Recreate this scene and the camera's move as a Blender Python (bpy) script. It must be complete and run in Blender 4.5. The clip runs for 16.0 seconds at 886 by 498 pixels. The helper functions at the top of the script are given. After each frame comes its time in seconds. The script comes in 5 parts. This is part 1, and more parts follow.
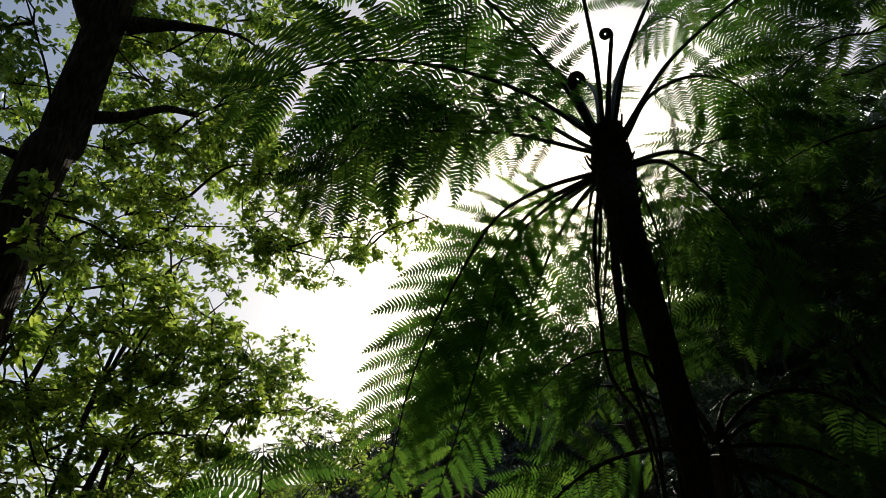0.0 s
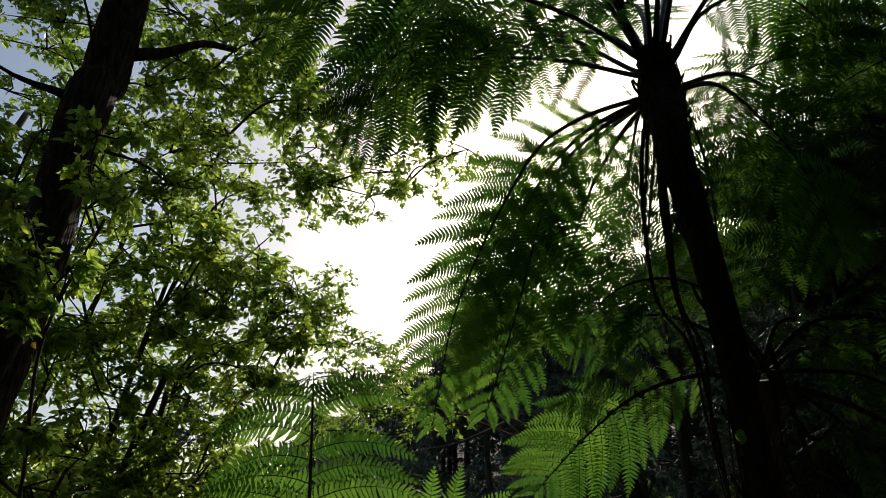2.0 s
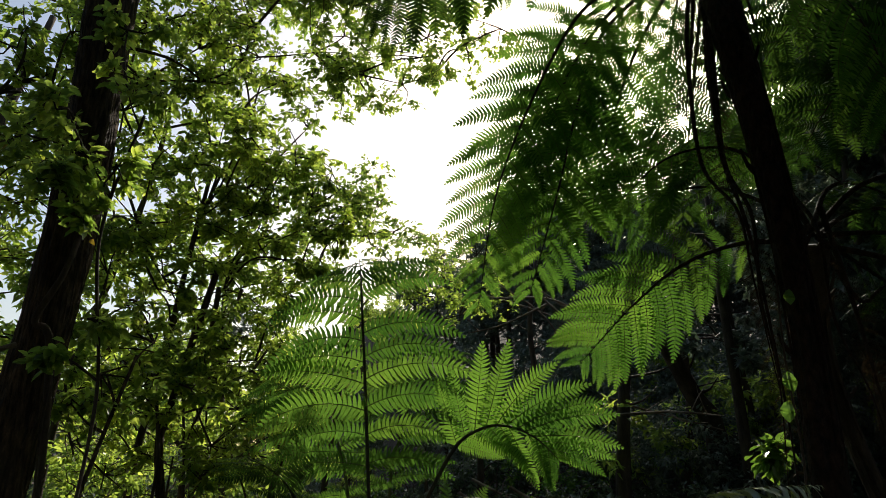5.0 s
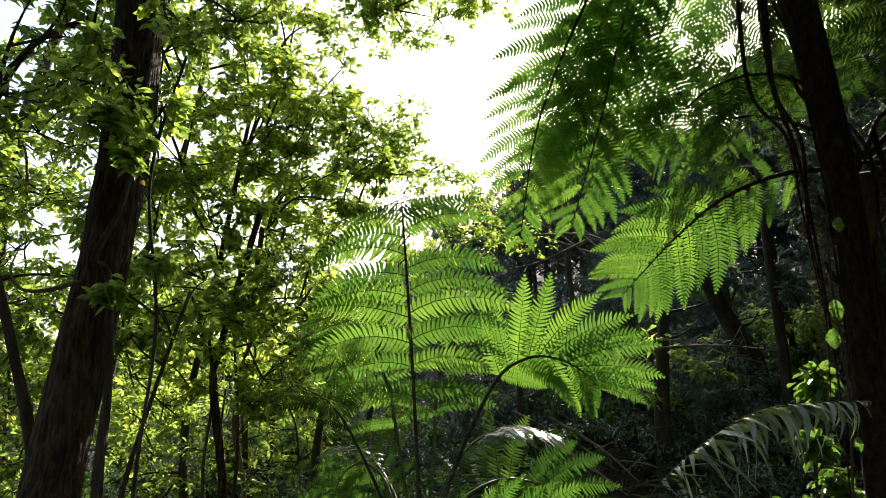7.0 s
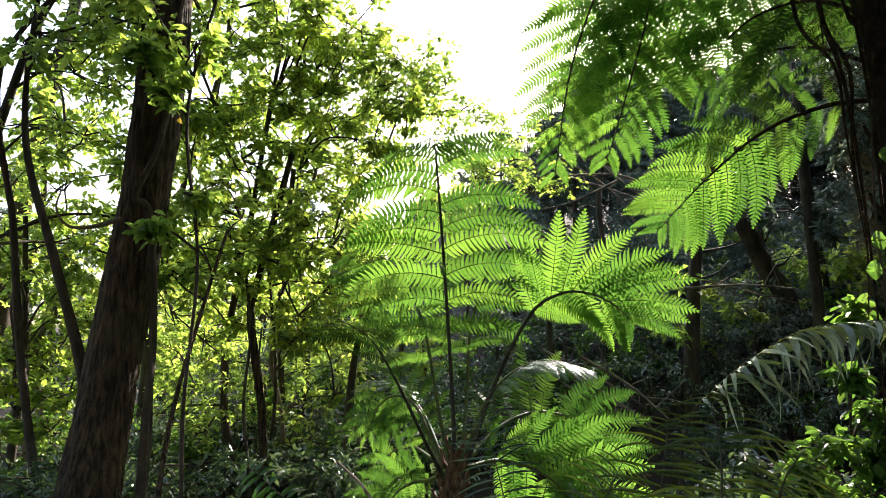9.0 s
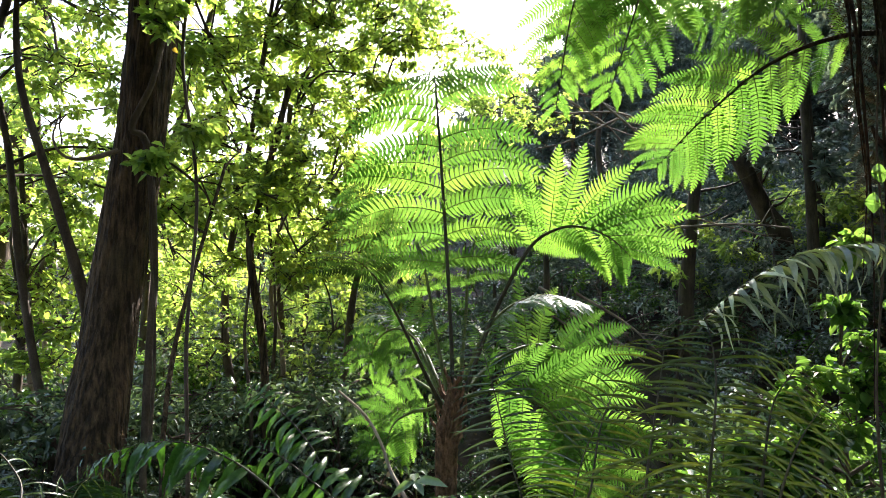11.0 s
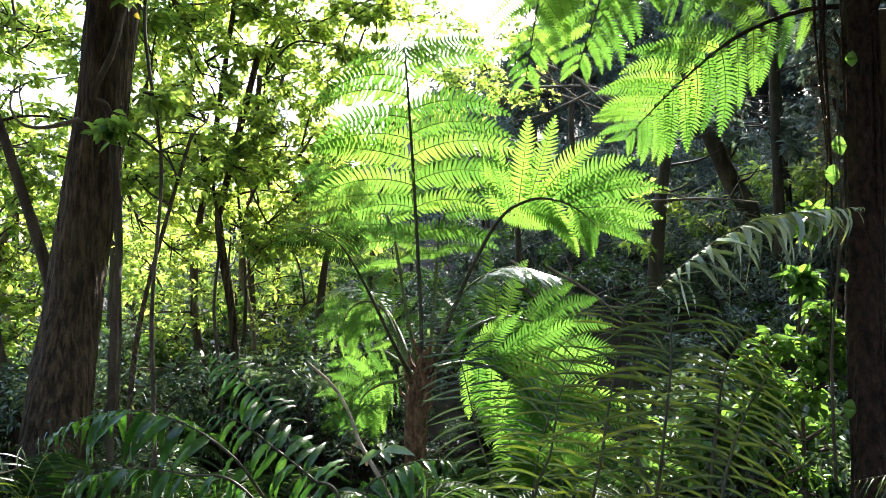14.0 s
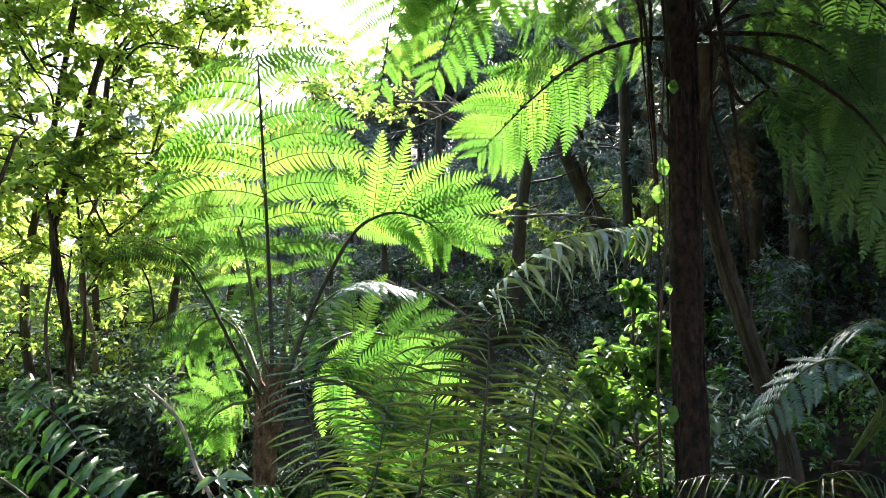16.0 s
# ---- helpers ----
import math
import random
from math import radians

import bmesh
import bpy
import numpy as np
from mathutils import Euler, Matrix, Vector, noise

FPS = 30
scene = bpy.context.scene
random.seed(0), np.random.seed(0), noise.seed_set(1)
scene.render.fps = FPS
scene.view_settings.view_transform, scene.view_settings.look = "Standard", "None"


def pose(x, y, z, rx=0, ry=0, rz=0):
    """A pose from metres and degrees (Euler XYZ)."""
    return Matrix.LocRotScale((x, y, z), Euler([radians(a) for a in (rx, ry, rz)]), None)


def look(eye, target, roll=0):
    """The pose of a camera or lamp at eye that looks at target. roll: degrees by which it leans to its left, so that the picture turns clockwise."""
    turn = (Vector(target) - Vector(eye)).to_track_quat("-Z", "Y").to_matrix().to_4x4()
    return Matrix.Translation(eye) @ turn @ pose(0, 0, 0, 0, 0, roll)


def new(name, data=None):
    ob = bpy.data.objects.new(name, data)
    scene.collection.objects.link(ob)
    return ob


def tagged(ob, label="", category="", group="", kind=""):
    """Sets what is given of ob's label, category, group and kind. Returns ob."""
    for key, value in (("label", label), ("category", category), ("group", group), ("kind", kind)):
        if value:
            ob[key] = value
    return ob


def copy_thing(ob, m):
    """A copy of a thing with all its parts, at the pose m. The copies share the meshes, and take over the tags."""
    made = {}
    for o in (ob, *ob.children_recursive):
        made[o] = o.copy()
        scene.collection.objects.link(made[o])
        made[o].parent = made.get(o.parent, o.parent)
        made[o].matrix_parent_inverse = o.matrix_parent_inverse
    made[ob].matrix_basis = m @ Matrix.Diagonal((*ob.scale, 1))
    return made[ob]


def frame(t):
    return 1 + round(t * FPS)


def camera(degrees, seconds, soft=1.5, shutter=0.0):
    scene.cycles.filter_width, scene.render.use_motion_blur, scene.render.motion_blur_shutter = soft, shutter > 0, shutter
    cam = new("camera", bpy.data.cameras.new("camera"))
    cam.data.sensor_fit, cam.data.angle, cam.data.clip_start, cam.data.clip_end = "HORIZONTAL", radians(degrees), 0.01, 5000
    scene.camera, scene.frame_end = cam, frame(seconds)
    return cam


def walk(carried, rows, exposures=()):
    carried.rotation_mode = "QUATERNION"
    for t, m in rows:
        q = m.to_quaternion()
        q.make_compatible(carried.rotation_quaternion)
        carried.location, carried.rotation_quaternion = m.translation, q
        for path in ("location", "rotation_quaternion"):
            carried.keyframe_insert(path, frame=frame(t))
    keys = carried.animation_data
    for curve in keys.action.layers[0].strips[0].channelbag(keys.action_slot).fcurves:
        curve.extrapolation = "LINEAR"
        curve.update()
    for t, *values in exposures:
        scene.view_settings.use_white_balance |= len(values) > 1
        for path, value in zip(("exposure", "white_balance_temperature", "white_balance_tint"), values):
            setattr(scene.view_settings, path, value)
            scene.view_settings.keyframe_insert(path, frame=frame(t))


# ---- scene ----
cam = camera(65.52, 16.0, soft=0.8)
PATH = [
    (0.0, -0.006, -0.027, 1.899, 122.06, -0.01, -1.18),
    (0.5, -0.020, -0.016, 1.886, 121.05, -0.02, -0.63),
    (1.0, -0.035, -0.006, 1.873, 119.49, -0.13, 0.27),
    (1.5, -0.049, 0.004, 1.860, 118.21, -0.37, 1.12),
    (2.0, -0.062, 0.015, 1.845, 116.91, -0.83, 1.87),
    (2.5, -0.072, 0.028, 1.827, 116.10, -0.93, 2.56),
    (3.0, -0.079, 0.042, 1.808, 115.06, -0.78, 3.30),
    (3.5, -0.087, 0.055, 1.789, 113.56, -0.36, 3.96),
    (4.0, -0.095, 0.062, 1.770, 111.85, 0.00, 4.34),
    (6.5, -0.154, 0.012, 1.696, 103.99, 0.65, 8.04),
    (7.0, -0.167, 0.002, 1.680, 103.28, 0.52, 8.60),
    (7.5, -0.182, -0.006, 1.661, 102.38, 0.64, 8.91),
    (8.0, -0.199, -0.013, 1.639, 101.34, 0.62, 9.61),
    (8.5, -0.216, -0.020, 1.617, 100.29, 0.37, 10.24),
    (9.0, -0.233, -0.026, 1.595, 98.81, 0.24, 10.73),
    (9.5, -0.246, -0.031, 1.574, 96.96, -0.11, 10.86),
    (10.0, -0.256, -0.035, 1.556, 95.65, -0.23, 10.49),
    (12.5, -0.251, -0.041, 1.493, 92.42, 0.13, 10.34),
    (13.0, -0.242, -0.038, 1.490, 92.00, 0.35, 10.10),
    (13.5, -0.229, -0.034, 1.490, 91.95, 0.04, 9.25),
    (14.0, -0.204, -0.026, 1.491, 92.02, -0.02, 8.38),
    (14.5, -0.165, -0.014, 1.493, 92.23, 0.01, 7.14),
    (15.0, -0.117, 0.001, 1.496, 92.62, -0.10, 4.67),
    (15.5, -0.059, 0.023, 1.498, 93.18, 0.11, 1.50),
    (16.0, 0.002, 0.047, 1.500, 93.13, 0.27, -1.63),
]
EXPOSURES = [(0.0, -0.6, 6350, 10), (2.0, -0.58, 6350, 10), (4.2, -0.42, 6450, 11), (6.4, 0.75, 6500, 13), (9.0, 1.72, 6350, 16), (10.2, 2.1, 6250, 18), (12.4, 2.52, 6050, 17), (14.5, 2.57, 5950, 16), (16.0, 2.77, 5900, 16)]
walk(cam, [(r[0], pose(*r[1:])) for r in PATH], EXPOSURES)

# ---- sky and sun ----
SUN_UP, SUN_SIDE = 31.8, 12.5
world = bpy.data.worlds.new("sky")
scene.world = world
world.use_nodes = True
wn = world.node_tree
sky = wn.nodes.new("ShaderNodeTexSky")
sky.sky_type = "NISHITA"
sky.sun_disc = False
sky.sun_elevation, sky.sun_rotation = radians(SUN_UP), radians(SUN_SIDE)
sky.dust_density, sky.air_density = 3.2, 1.35
wn.nodes["Background"].inputs["Strength"].default_value = 0.15
wn.links.new(sky.outputs["Color"], wn.nodes["Background"].inputs["Color"])
sun = new("sun", bpy.data.lights.new("sun", "SUN"))
sun.data.energy, sun.data.angle, sun.data.color = 4.2, radians(0.5), (1.0, 0.93, 0.8)
sun.matrix_world = look((0, 0, 0), (-math.sin(radians(SUN_SIDE)) * math.cos(radians(SUN_UP)),
                                    -math.cos(radians(SUN_SIDE)) * math.cos(radians(SUN_UP)), -math.sin(radians(SUN_UP))))


# ---- materials ----
def material(name):
    m = bpy.data.materials.new(name)
    m.use_nodes = True
    nt = m.node_tree
    return m, nt, nt.nodes["Principled BSDF"], nt.nodes["Material Output"]


def node(nt, kind, **values):
    n = nt.nodes.new(kind)
    for key, value in values.items():
        n.inputs[key].default_value = value
    return n


def ramp(nt, source, stops):
    r = nt.nodes.new("ShaderNodeValToRGB")
    while len(r.color_ramp.elements) < len(stops):
        r.color_ramp.elements.new(0.5)
    for e, (p, c) in zip(r.color_ramp.elements, stops):
        e.position, e.color = p, (*c, 1)
    nt.links.new(source, r.inputs[0])
    return r.outputs[0]


def mixed(nt, kind, factor, a, b):
    n = nt.nodes.new("ShaderNodeMix")
    n.data_type, n.blend_type = "RGBA", kind
    if isinstance(factor, float):
        n.inputs[0].default_value = factor
    else:
        nt.links.new(factor, n.inputs[0])
    for socket, value in ((n.inputs[6], a), (n.inputs[7], b)):
        if isinstance(value, tuple):
            socket.default_value = (*value, 1)
        else:
            nt.links.new(value, socket)
    return n.outputs[2]


def leaf_material(name, dark, light, glow, through_part=0.5, rough=0.42, by_object=False, spots=0.25, gloss=0.5):
    """A leaf that lets light through: reflecting colours dark to light, and the colour of the light that comes through."""
    m, nt, p, out = material(name)
    geo = nt.nodes.new("ShaderNodeNewGeometry")
    info = nt.nodes.new("ShaderNodeObjectInfo")
    tc = nt.nodes.new("ShaderNodeTexCoord")
    chance = info.outputs["Random"] if by_object else geo.outputs["Random Per Island"]
    base = ramp(nt, chance, [(0.0, dark), (0.7, light), (1.0, tuple(min(1, c * 1.5) for c in light))])
    n1 = node(nt, "ShaderNodeTexNoise", Scale=22.0, Detail=3.0)
    n2 = node(nt, "ShaderNodeTexNoise", Scale=2.2, Detail=2.0)
    nt.links.new(tc.outputs["Object"], n1.inputs["Vector"])
    nt.links.new(geo.outputs["Position"], n2.inputs["Vector"])
    f1 = ramp(nt, n1.outputs["Fac"], [(0.35, (1 - spots,) * 3), (0.65, (1, 1, 1))])
    f2 = ramp(nt, n2.outputs["Fac"], [(0.3, (0.72, 0.78, 0.8)), (0.7, (1.15, 1.08, 1.0))])
    both = mixed(nt, "MULTIPLY", 1.0, f1, f2)
    nt.links.new(mixed(nt, "MULTIPLY", 1.0, base, both), p.inputs["Base Color"])
    p.inputs["Roughness"].default_value = rough
    p.inputs["Specular IOR Level"].default_value = gloss
    t = nt.nodes.new("ShaderNodeBsdfTranslucent")
    vary = ramp(nt, chance, [(0.0, (0.45, 0.55, 0.5)), (0.6, (0.95, 0.98, 0.95)), (1.0, (1.4, 1.25, 1.15))])
    nt.links.new(mixed(nt, "MULTIPLY", 1.0, mixed(nt, "MULTIPLY", 1.0, glow, vary), both), t.inputs["Color"])
    mix = node(nt, "ShaderNodeMixShader", Fac=through_part)
    nt.links.new(p.outputs[0], mix.inputs[1])
    nt.links.new(t.outputs[0], mix.inputs[2])
    nt.links.new(mix.outputs[0], out.inputs["Surface"])
    bump = node(nt, "ShaderNodeBump", Strength=0.25, Distance=0.004)
    nt.links.new(n1.outputs["Fac"], bump.inputs["Height"])
    nt.links.new(bump.outputs[0], p.inputs["Normal"])
    return m


def bark_material(name, dark, light, lichen, scale=9.0, stretch=0.18, depth=0.02, rough=0.9, stops=(0.38, 0.7)):
    m, nt, p, out = material(name)
    tc = nt.nodes.new("ShaderNodeTexCoord")
    mp = nt.nodes.new("ShaderNodeMapping")
    mp.inputs["Scale"].default_value = (1, 1, stretch)
    nt.links.new(tc.outputs["Object"], mp.inputs["Vector"])
    a = node(nt, "ShaderNodeTexNoise", Scale=scale, Detail=8.0, Roughness=0.65)
    b = node(nt, "ShaderNodeTexVoronoi", Scale=scale * 1.3)
    c = node(nt, "ShaderNodeTexNoise", Scale=2.1, Detail=4.0)
    d = node(nt, "ShaderNodeTexNoise", Scale=70.0, Detail=2.0)
    for n in (a, b):
        nt.links.new(mp.outputs[0], n.inputs["Vector"])
    for n in (c, d):
        nt.links.new(tc.outputs["Object"], n.inputs["Vector"])
    col = ramp(nt, a.outputs["Fac"], [(stops[0], dark), (stops[1], light)])
    patch = ramp(nt, c.outputs["Fac"], [(0.55, (0, 0, 0)), (0.72, (0.4, 0.4, 0.4))])
    col = mixed(nt, "MIX", patch, col, lichen)
    col = mixed(nt, "MULTIPLY", 0.6, col, ramp(nt, d.outputs["Fac"], [(0.3, (0.6, 0.6, 0.6)), (0.7, (1.1, 1.1, 1.1))]))
    nt.links.new(col, p.inputs["Base Color"])
    p.inputs["Roughness"].default_value = rough
    p.inputs["Specular IOR Level"].default_value = 0.3
    add = nt.nodes.new("ShaderNodeMath")
    add.operation = "ADD"
    nt.links.new(a.outputs["Fac"], add.inputs[0])
    nt.links.new(b.outputs["Distance"], add.inputs[1])
    bump = node(nt, "ShaderNodeBump", Strength=0.9, Distance=depth)
    nt.links.new(add.outputs[0], bump.inputs["Height"])
    nt.links.new(bump.outputs[0], p.inputs["Normal"])
    return m


FERN = leaf_material("fern_blade", (0.036, 0.1, 0.02), (0.062, 0.165, 0.035), (0.182, 0.38, 0.046), 0.52, 0.6, True, 0.15, 0.18)
# darker, duller copy of the fern green: shade put into the blade colour
FERN_DIM = leaf_material("fern_blade_dim", (0.032, 0.07, 0.022), (0.05, 0.105, 0.033), (0.08, 0.165, 0.02), 0.4, 0.55, True, 0.2, 0.18)
SWORD = leaf_material("sword_fern_blade", (0.014, 0.034, 0.008), (0.03, 0.062, 0.014), (0.16, 0.23, 0.016), 0.3, 0.26, True, 0.25, 0.5)
SWORD_DARK = leaf_material("dark_sword_fern_blade", (0.025, 0.05, 0.03), (0.045, 0.085, 0.05), (0.06, 0.1, 0.015), 0.25, 0.25, True, 0.2, 0.9)
SWORD_BROAD = leaf_material("broad_fern_blade", (0.022, 0.066, 0.015), (0.046, 0.125, 0.028), (0.1, 0.27, 0.022), 0.36, 0.24, True, 0.25, 0.6)
# glossy, and its near-white base paints in the sky's reflection on the limp leaflets
SWORD_SHEEN = leaf_material("painted_sheen_fern_blade", (0.24, 0.31, 0.27), (0.45, 0.52, 0.46), (0.48, 0.6, 0.06), 0.28, 0.17, True, 0.15, 1.0)
# greyed base carries the bluish sky sheen seen on fronds lit from above
FERN_SHEEN = leaf_material("sky_sheen_fern_blade", (0.1, 0.17, 0.13), (0.17, 0.26, 0.2), (0.1, 0.2, 0.06), 0.25, 0.3, True, 0.15, 0.8)
LEAF = leaf_material("broad_leaf", (0.035, 0.085, 0.035), (0.075, 0.15, 0.06), (0.6, 0.8, 0.13), 0.66, 0.28, False, 0.2, 0.8)
LEAF_YOUNG = leaf_material("young_leaf", (0.055, 0.12, 0.04), (0.11, 0.2, 0.06), (0.68, 0.86, 0.14), 0.7, 0.33, False, 0.2, 0.6)
LEAF_GLOSSY = leaf_material("glossy_leaf", (0.055, 0.085, 0.065), (0.11, 0.16, 0.12), (0.22, 0.34, 0.1), 0.27, 0.14, False, 0.2, 1.0)
SEEDLING = leaf_material("seedling_leaf", (0.12, 0.2, 0.12), (0.2, 0.3, 0.19), (0.2, 0.36, 0.08), 0.3, 0.16, False, 0.2, 1.0)
LEAF_SHRUB = leaf_material("shrub_leaf", (0.035, 0.09, 0.028), (0.075, 0.17, 0.05), (0.26, 0.48, 0.06), 0.48, 0.2, False, 0.2, 1.0)
# pale bluish base: distance haze painted into the leaf colour
LEAF_HAZED = leaf_material("hazed_leaf", (0.1, 0.135, 0.115), (0.2, 0.25, 0.21), (0.2, 0.26, 0.17), 0.38, 0.42, False, 0.2, 0.3)
DEAD = leaf_material("dead_frond", (0.03, 0.02, 0.01), (0.06, 0.04, 0.02), (0.07, 0.045, 0.018), 0.2, 0.8, True)
DRY = leaf_material("dry_leaf", (0.22, 0.14, 0.07), (0.42, 0.3, 0.17), (0.35, 0.23, 0.1), 0.3, 0.6)
YELLOW = leaf_material("yellow_leaf", (0.35, 0.2, 0.02), (0.5, 0.33, 0.04), (0.7, 0.45, 0.05), 0.45, 0.5)
BARK = bark_material("tree_bark", (0.024, 0.015, 0.008), (0.17, 0.108, 0.058), (0.1, 0.075, 0.042), 26.0, 0.16, 0.05, 0.9, (0.42, 0.72))
BARK_PALE = bark_material("pale_bark", (0.12, 0.085, 0.06), (0.34, 0.27, 0.21), (0.4, 0.37, 0.3), 7.0, 0.3, 0.006)
BARK_DARK = bark_material("dark_bark", (0.035, 0.025, 0.017), (0.11, 0.08, 0.055), (0.12, 0.12, 0.08), 10.0, 0.25, 0.01)
FIBRE = bark_material("fern_trunk_fibre", (0.009, 0.005, 0.003), (0.062, 0.031, 0.018), (0.045, 0.033, 0.019), 20.0, 0.6, 0.04)
FIBRE_YOUNG = bark_material("young_fern_fibre", (0.075, 0.04, 0.022), (0.36, 0.2, 0.11), (0.22, 0.15, 0.09), 24.0, 0.5, 0.03)
STIPE = bark_material("fern_stem", (0.02, 0.018, 0.01), (0.07, 0.06, 0.025), (0.05, 0.07, 0.02), 30.0, 0.15, 0.003, 0.5)
STIPE_GREEN = bark_material("green_fern_stem", (0.05, 0.07, 0.015), (0.12, 0.15, 0.03), (0.14, 0.1, 0.04), 30.0, 0.15, 0.003, 0.45)
SOIL = bark_material("forest_soil", (0.02, 0.014, 0.009), (0.06, 0.042, 0.026), (0.05, 0.065, 0.025), 3.0, 1.0, 0.05)
LITTER = leaf_material("leaf_litter", (0.06, 0.035, 0.018), (0.17, 0.1, 0.05), (0.15, 0.09, 0.03), 0.2, 0.7)


# ---- mesh helpers ----
rng = np.random.default_rng(7)


def unit(v):
    v = np.asarray(v, float)
    return v / np.maximum(np.linalg.norm(v, axis=-1, keepdims=True), 1e-9)


def curve(points, n):
    """n points on a smooth line through the given ones, evenly by its parameter."""
    p = np.asarray(points, float)
    if len(p) == 2:
        return p[0] + (p[1] - p[0]) * np.linspace(0, 1, n)[:, None]
    q = np.vstack([2 * p[0] - p[1], p, 2 * p[-1] - p[-2]])
    u = np.linspace(0, len(p) - 1 - 1e-6, n)
    i = u.astype(int)
    w = (u - i)[:, None]
    a, b, c, d = q[i], q[i + 1], q[i + 2], q[i + 3]
    return 0.5 * (2 * b + (c - a) * w + (2 * a - 5 * b + 4 * c - d) * w**2 + (3 * b - a - 3 * c + d) * w**3)


class Geo:
    """Vertices and faces, gathered for one mesh."""

    def __init__(self):
        self.v, self.f, self.n = [], [], 0

    def add(self, verts, faces, slot=0):
        verts = np.asarray(verts, float).reshape(-1, 3)
        faces = np.asarray(faces, int)
        self.v.append(verts)
        self.f.append((faces + self.n, slot))
        self.n += len(verts)
        return self

    def tube(self, points, radii, sides=6, slot=0, rough=0.0, seed=0):
        p = np.asarray(points, float)
        k = len(p)
        r = np.interp(np.linspace(0, 1, k), np.linspace(0, 1, len(radii)), radii)
        t = unit(np.gradient(p, axis=0))
        ref = np.array([0.31, 0.95, 0.05]) if abs(t[:, 1]).mean() < 0.8 else np.array([0.95, 0.1, 0.3])
        a = unit(np.cross(t, ref))
        b = np.cross(t, a)
        ang = np.linspace(0, 2 * math.pi, sides, endpoint=False)
        grow = np.ones((k, sides))
        if rough:
            s = np.linspace(0, 1, k)[:, None] * np.linalg.norm(p[-1] - p[0])
            g = np.random.default_rng(seed)
            for freq in (2, 3, 5, 8, 13, 19, 27) if sides > 30 else (2, 3, 5, 8):
                grow += rough * 1.6 / freq**0.6 * np.sin(freq * ang[None, :] + g.uniform(0, 6) + g.uniform(-2.2, 2.2) * s * 2 + np.sin(s * g.uniform(2, 6)))
            grow += rough * 0.5 * g.normal(size=grow.shape)
        ring = p[:, None] + (a[:, None] * np.cos(ang)[None, :, None] + b[:, None] * np.sin(ang)[None, :, None]) * (r[:, None] * grow)[..., None]
        i, j = np.meshgrid(np.arange(k - 1), np.arange(sides), indexing="ij")
        j2 = (j + 1) % sides
        quads = np.stack([i * sides + j, i * sides + j2, (i + 1) * sides + j2, (i + 1) * sides + j], -1).reshape(-1, 4)
        first = self.n
        self.add(ring.reshape(-1, 3), quads, slot)
        self.v.append(p[-1:])
        last = first + (k - 1) * sides
        self.f.append((np.stack([last + np.arange(sides), last + (np.arange(sides) + 1) % sides, np.full(sides, self.n)], -1), slot))
        self.n += 1
        return self

    def leaves(self, at, way, up, length, width=0.4, slot=0, bend=0.18, fold=0.2, simple=False):
        """Pointed leaves, folded along the midrib and bent down towards the tip: two faces a leaf."""
        at, way = np.asarray(at, float), unit(way)
        side = unit(np.cross(way, up))
        n = np.cross(side, way)
        L = np.asarray(length, float)[:, None]
        w = L * np.asarray(width)
        b = at
        t = at + way * L - n * L * bend
        q = [at + way * L * 0.3 + s * side * w * 0.5 + n * (w * fold) for s in (1, -1)]
        q2 = [at + way * L * 0.68 + s * side * w * 0.4 + n * (w * fold - L * bend * 0.45) for s in (1, -1)]
        if simple:
            k = np.arange(len(at))[:, None] * 4
            return self.add(np.stack([b, q[0], t, q[1]], 1).reshape(-1, 3), k + [0, 1, 2, 3], slot)
        verts = np.stack([b, q[0], q2[0], t, q2[1], q[1]], 1).reshape(-1, 3)
        k = np.arange(len(at))[:, None] * 6
        self.add(verts, np.vstack([k + [0, 1, 2, 3], k + [0, 3, 4, 5]]), slot)
        return self

    def mesh(self, name, materials, smooth=True):
        me = bpy.data.meshes.new(name)
        v = np.vstack(self.v)
        me.vertices.add(len(v))
        me.vertices.foreach_set("co", v.astype(np.float32).ravel())
        loops = np.concatenate([f.ravel() for f, _ in self.f])
        sizes = np.concatenate([np.full(len(f), f.shape[1]) for f, _ in self.f])
        slots = np.concatenate([np.full(len(f), s) for f, s in self.f])
        me.loops.add(len(loops))
        me.loops.foreach_set("vertex_index", loops.astype(np.int32))
        me.polygons.add(len(sizes))
        me.polygons.foreach_set("loop_start", np.concatenate([[0], np.cumsum(sizes)[:-1]]).astype(np.int32))
        me.polygons.foreach_set("material_index", slots.astype(np.int32))
        me.polygons.foreach_set("use_smooth", np.full(len(sizes), smooth))
        for m in materials if isinstance(materials, (list, tuple)) else [materials]:
            me.materials.append(m)
        me.update(calc_edges=True)
        return me


def thing(name, base, label, category, group="", kind=""):
    e = new(name)
    e.empty_display_size = 0.1
    e.location = Vector(base)
    return tagged(e, label, category, group, kind)


def part(name, data, parent, label="", smooth=True, materials=None):
    """One mesh under a thing (built in the world's places) or under a part."""
    me = data.mesh(name, materials, smooth) if isinstance(data, Geo) else data
    ob = new(name, me)
    ob.parent = parent
    if parent.parent is None and parent.data is None:
        ob.matrix_parent_inverse = Matrix.Translation(-parent.location)
    return tagged(ob, label)


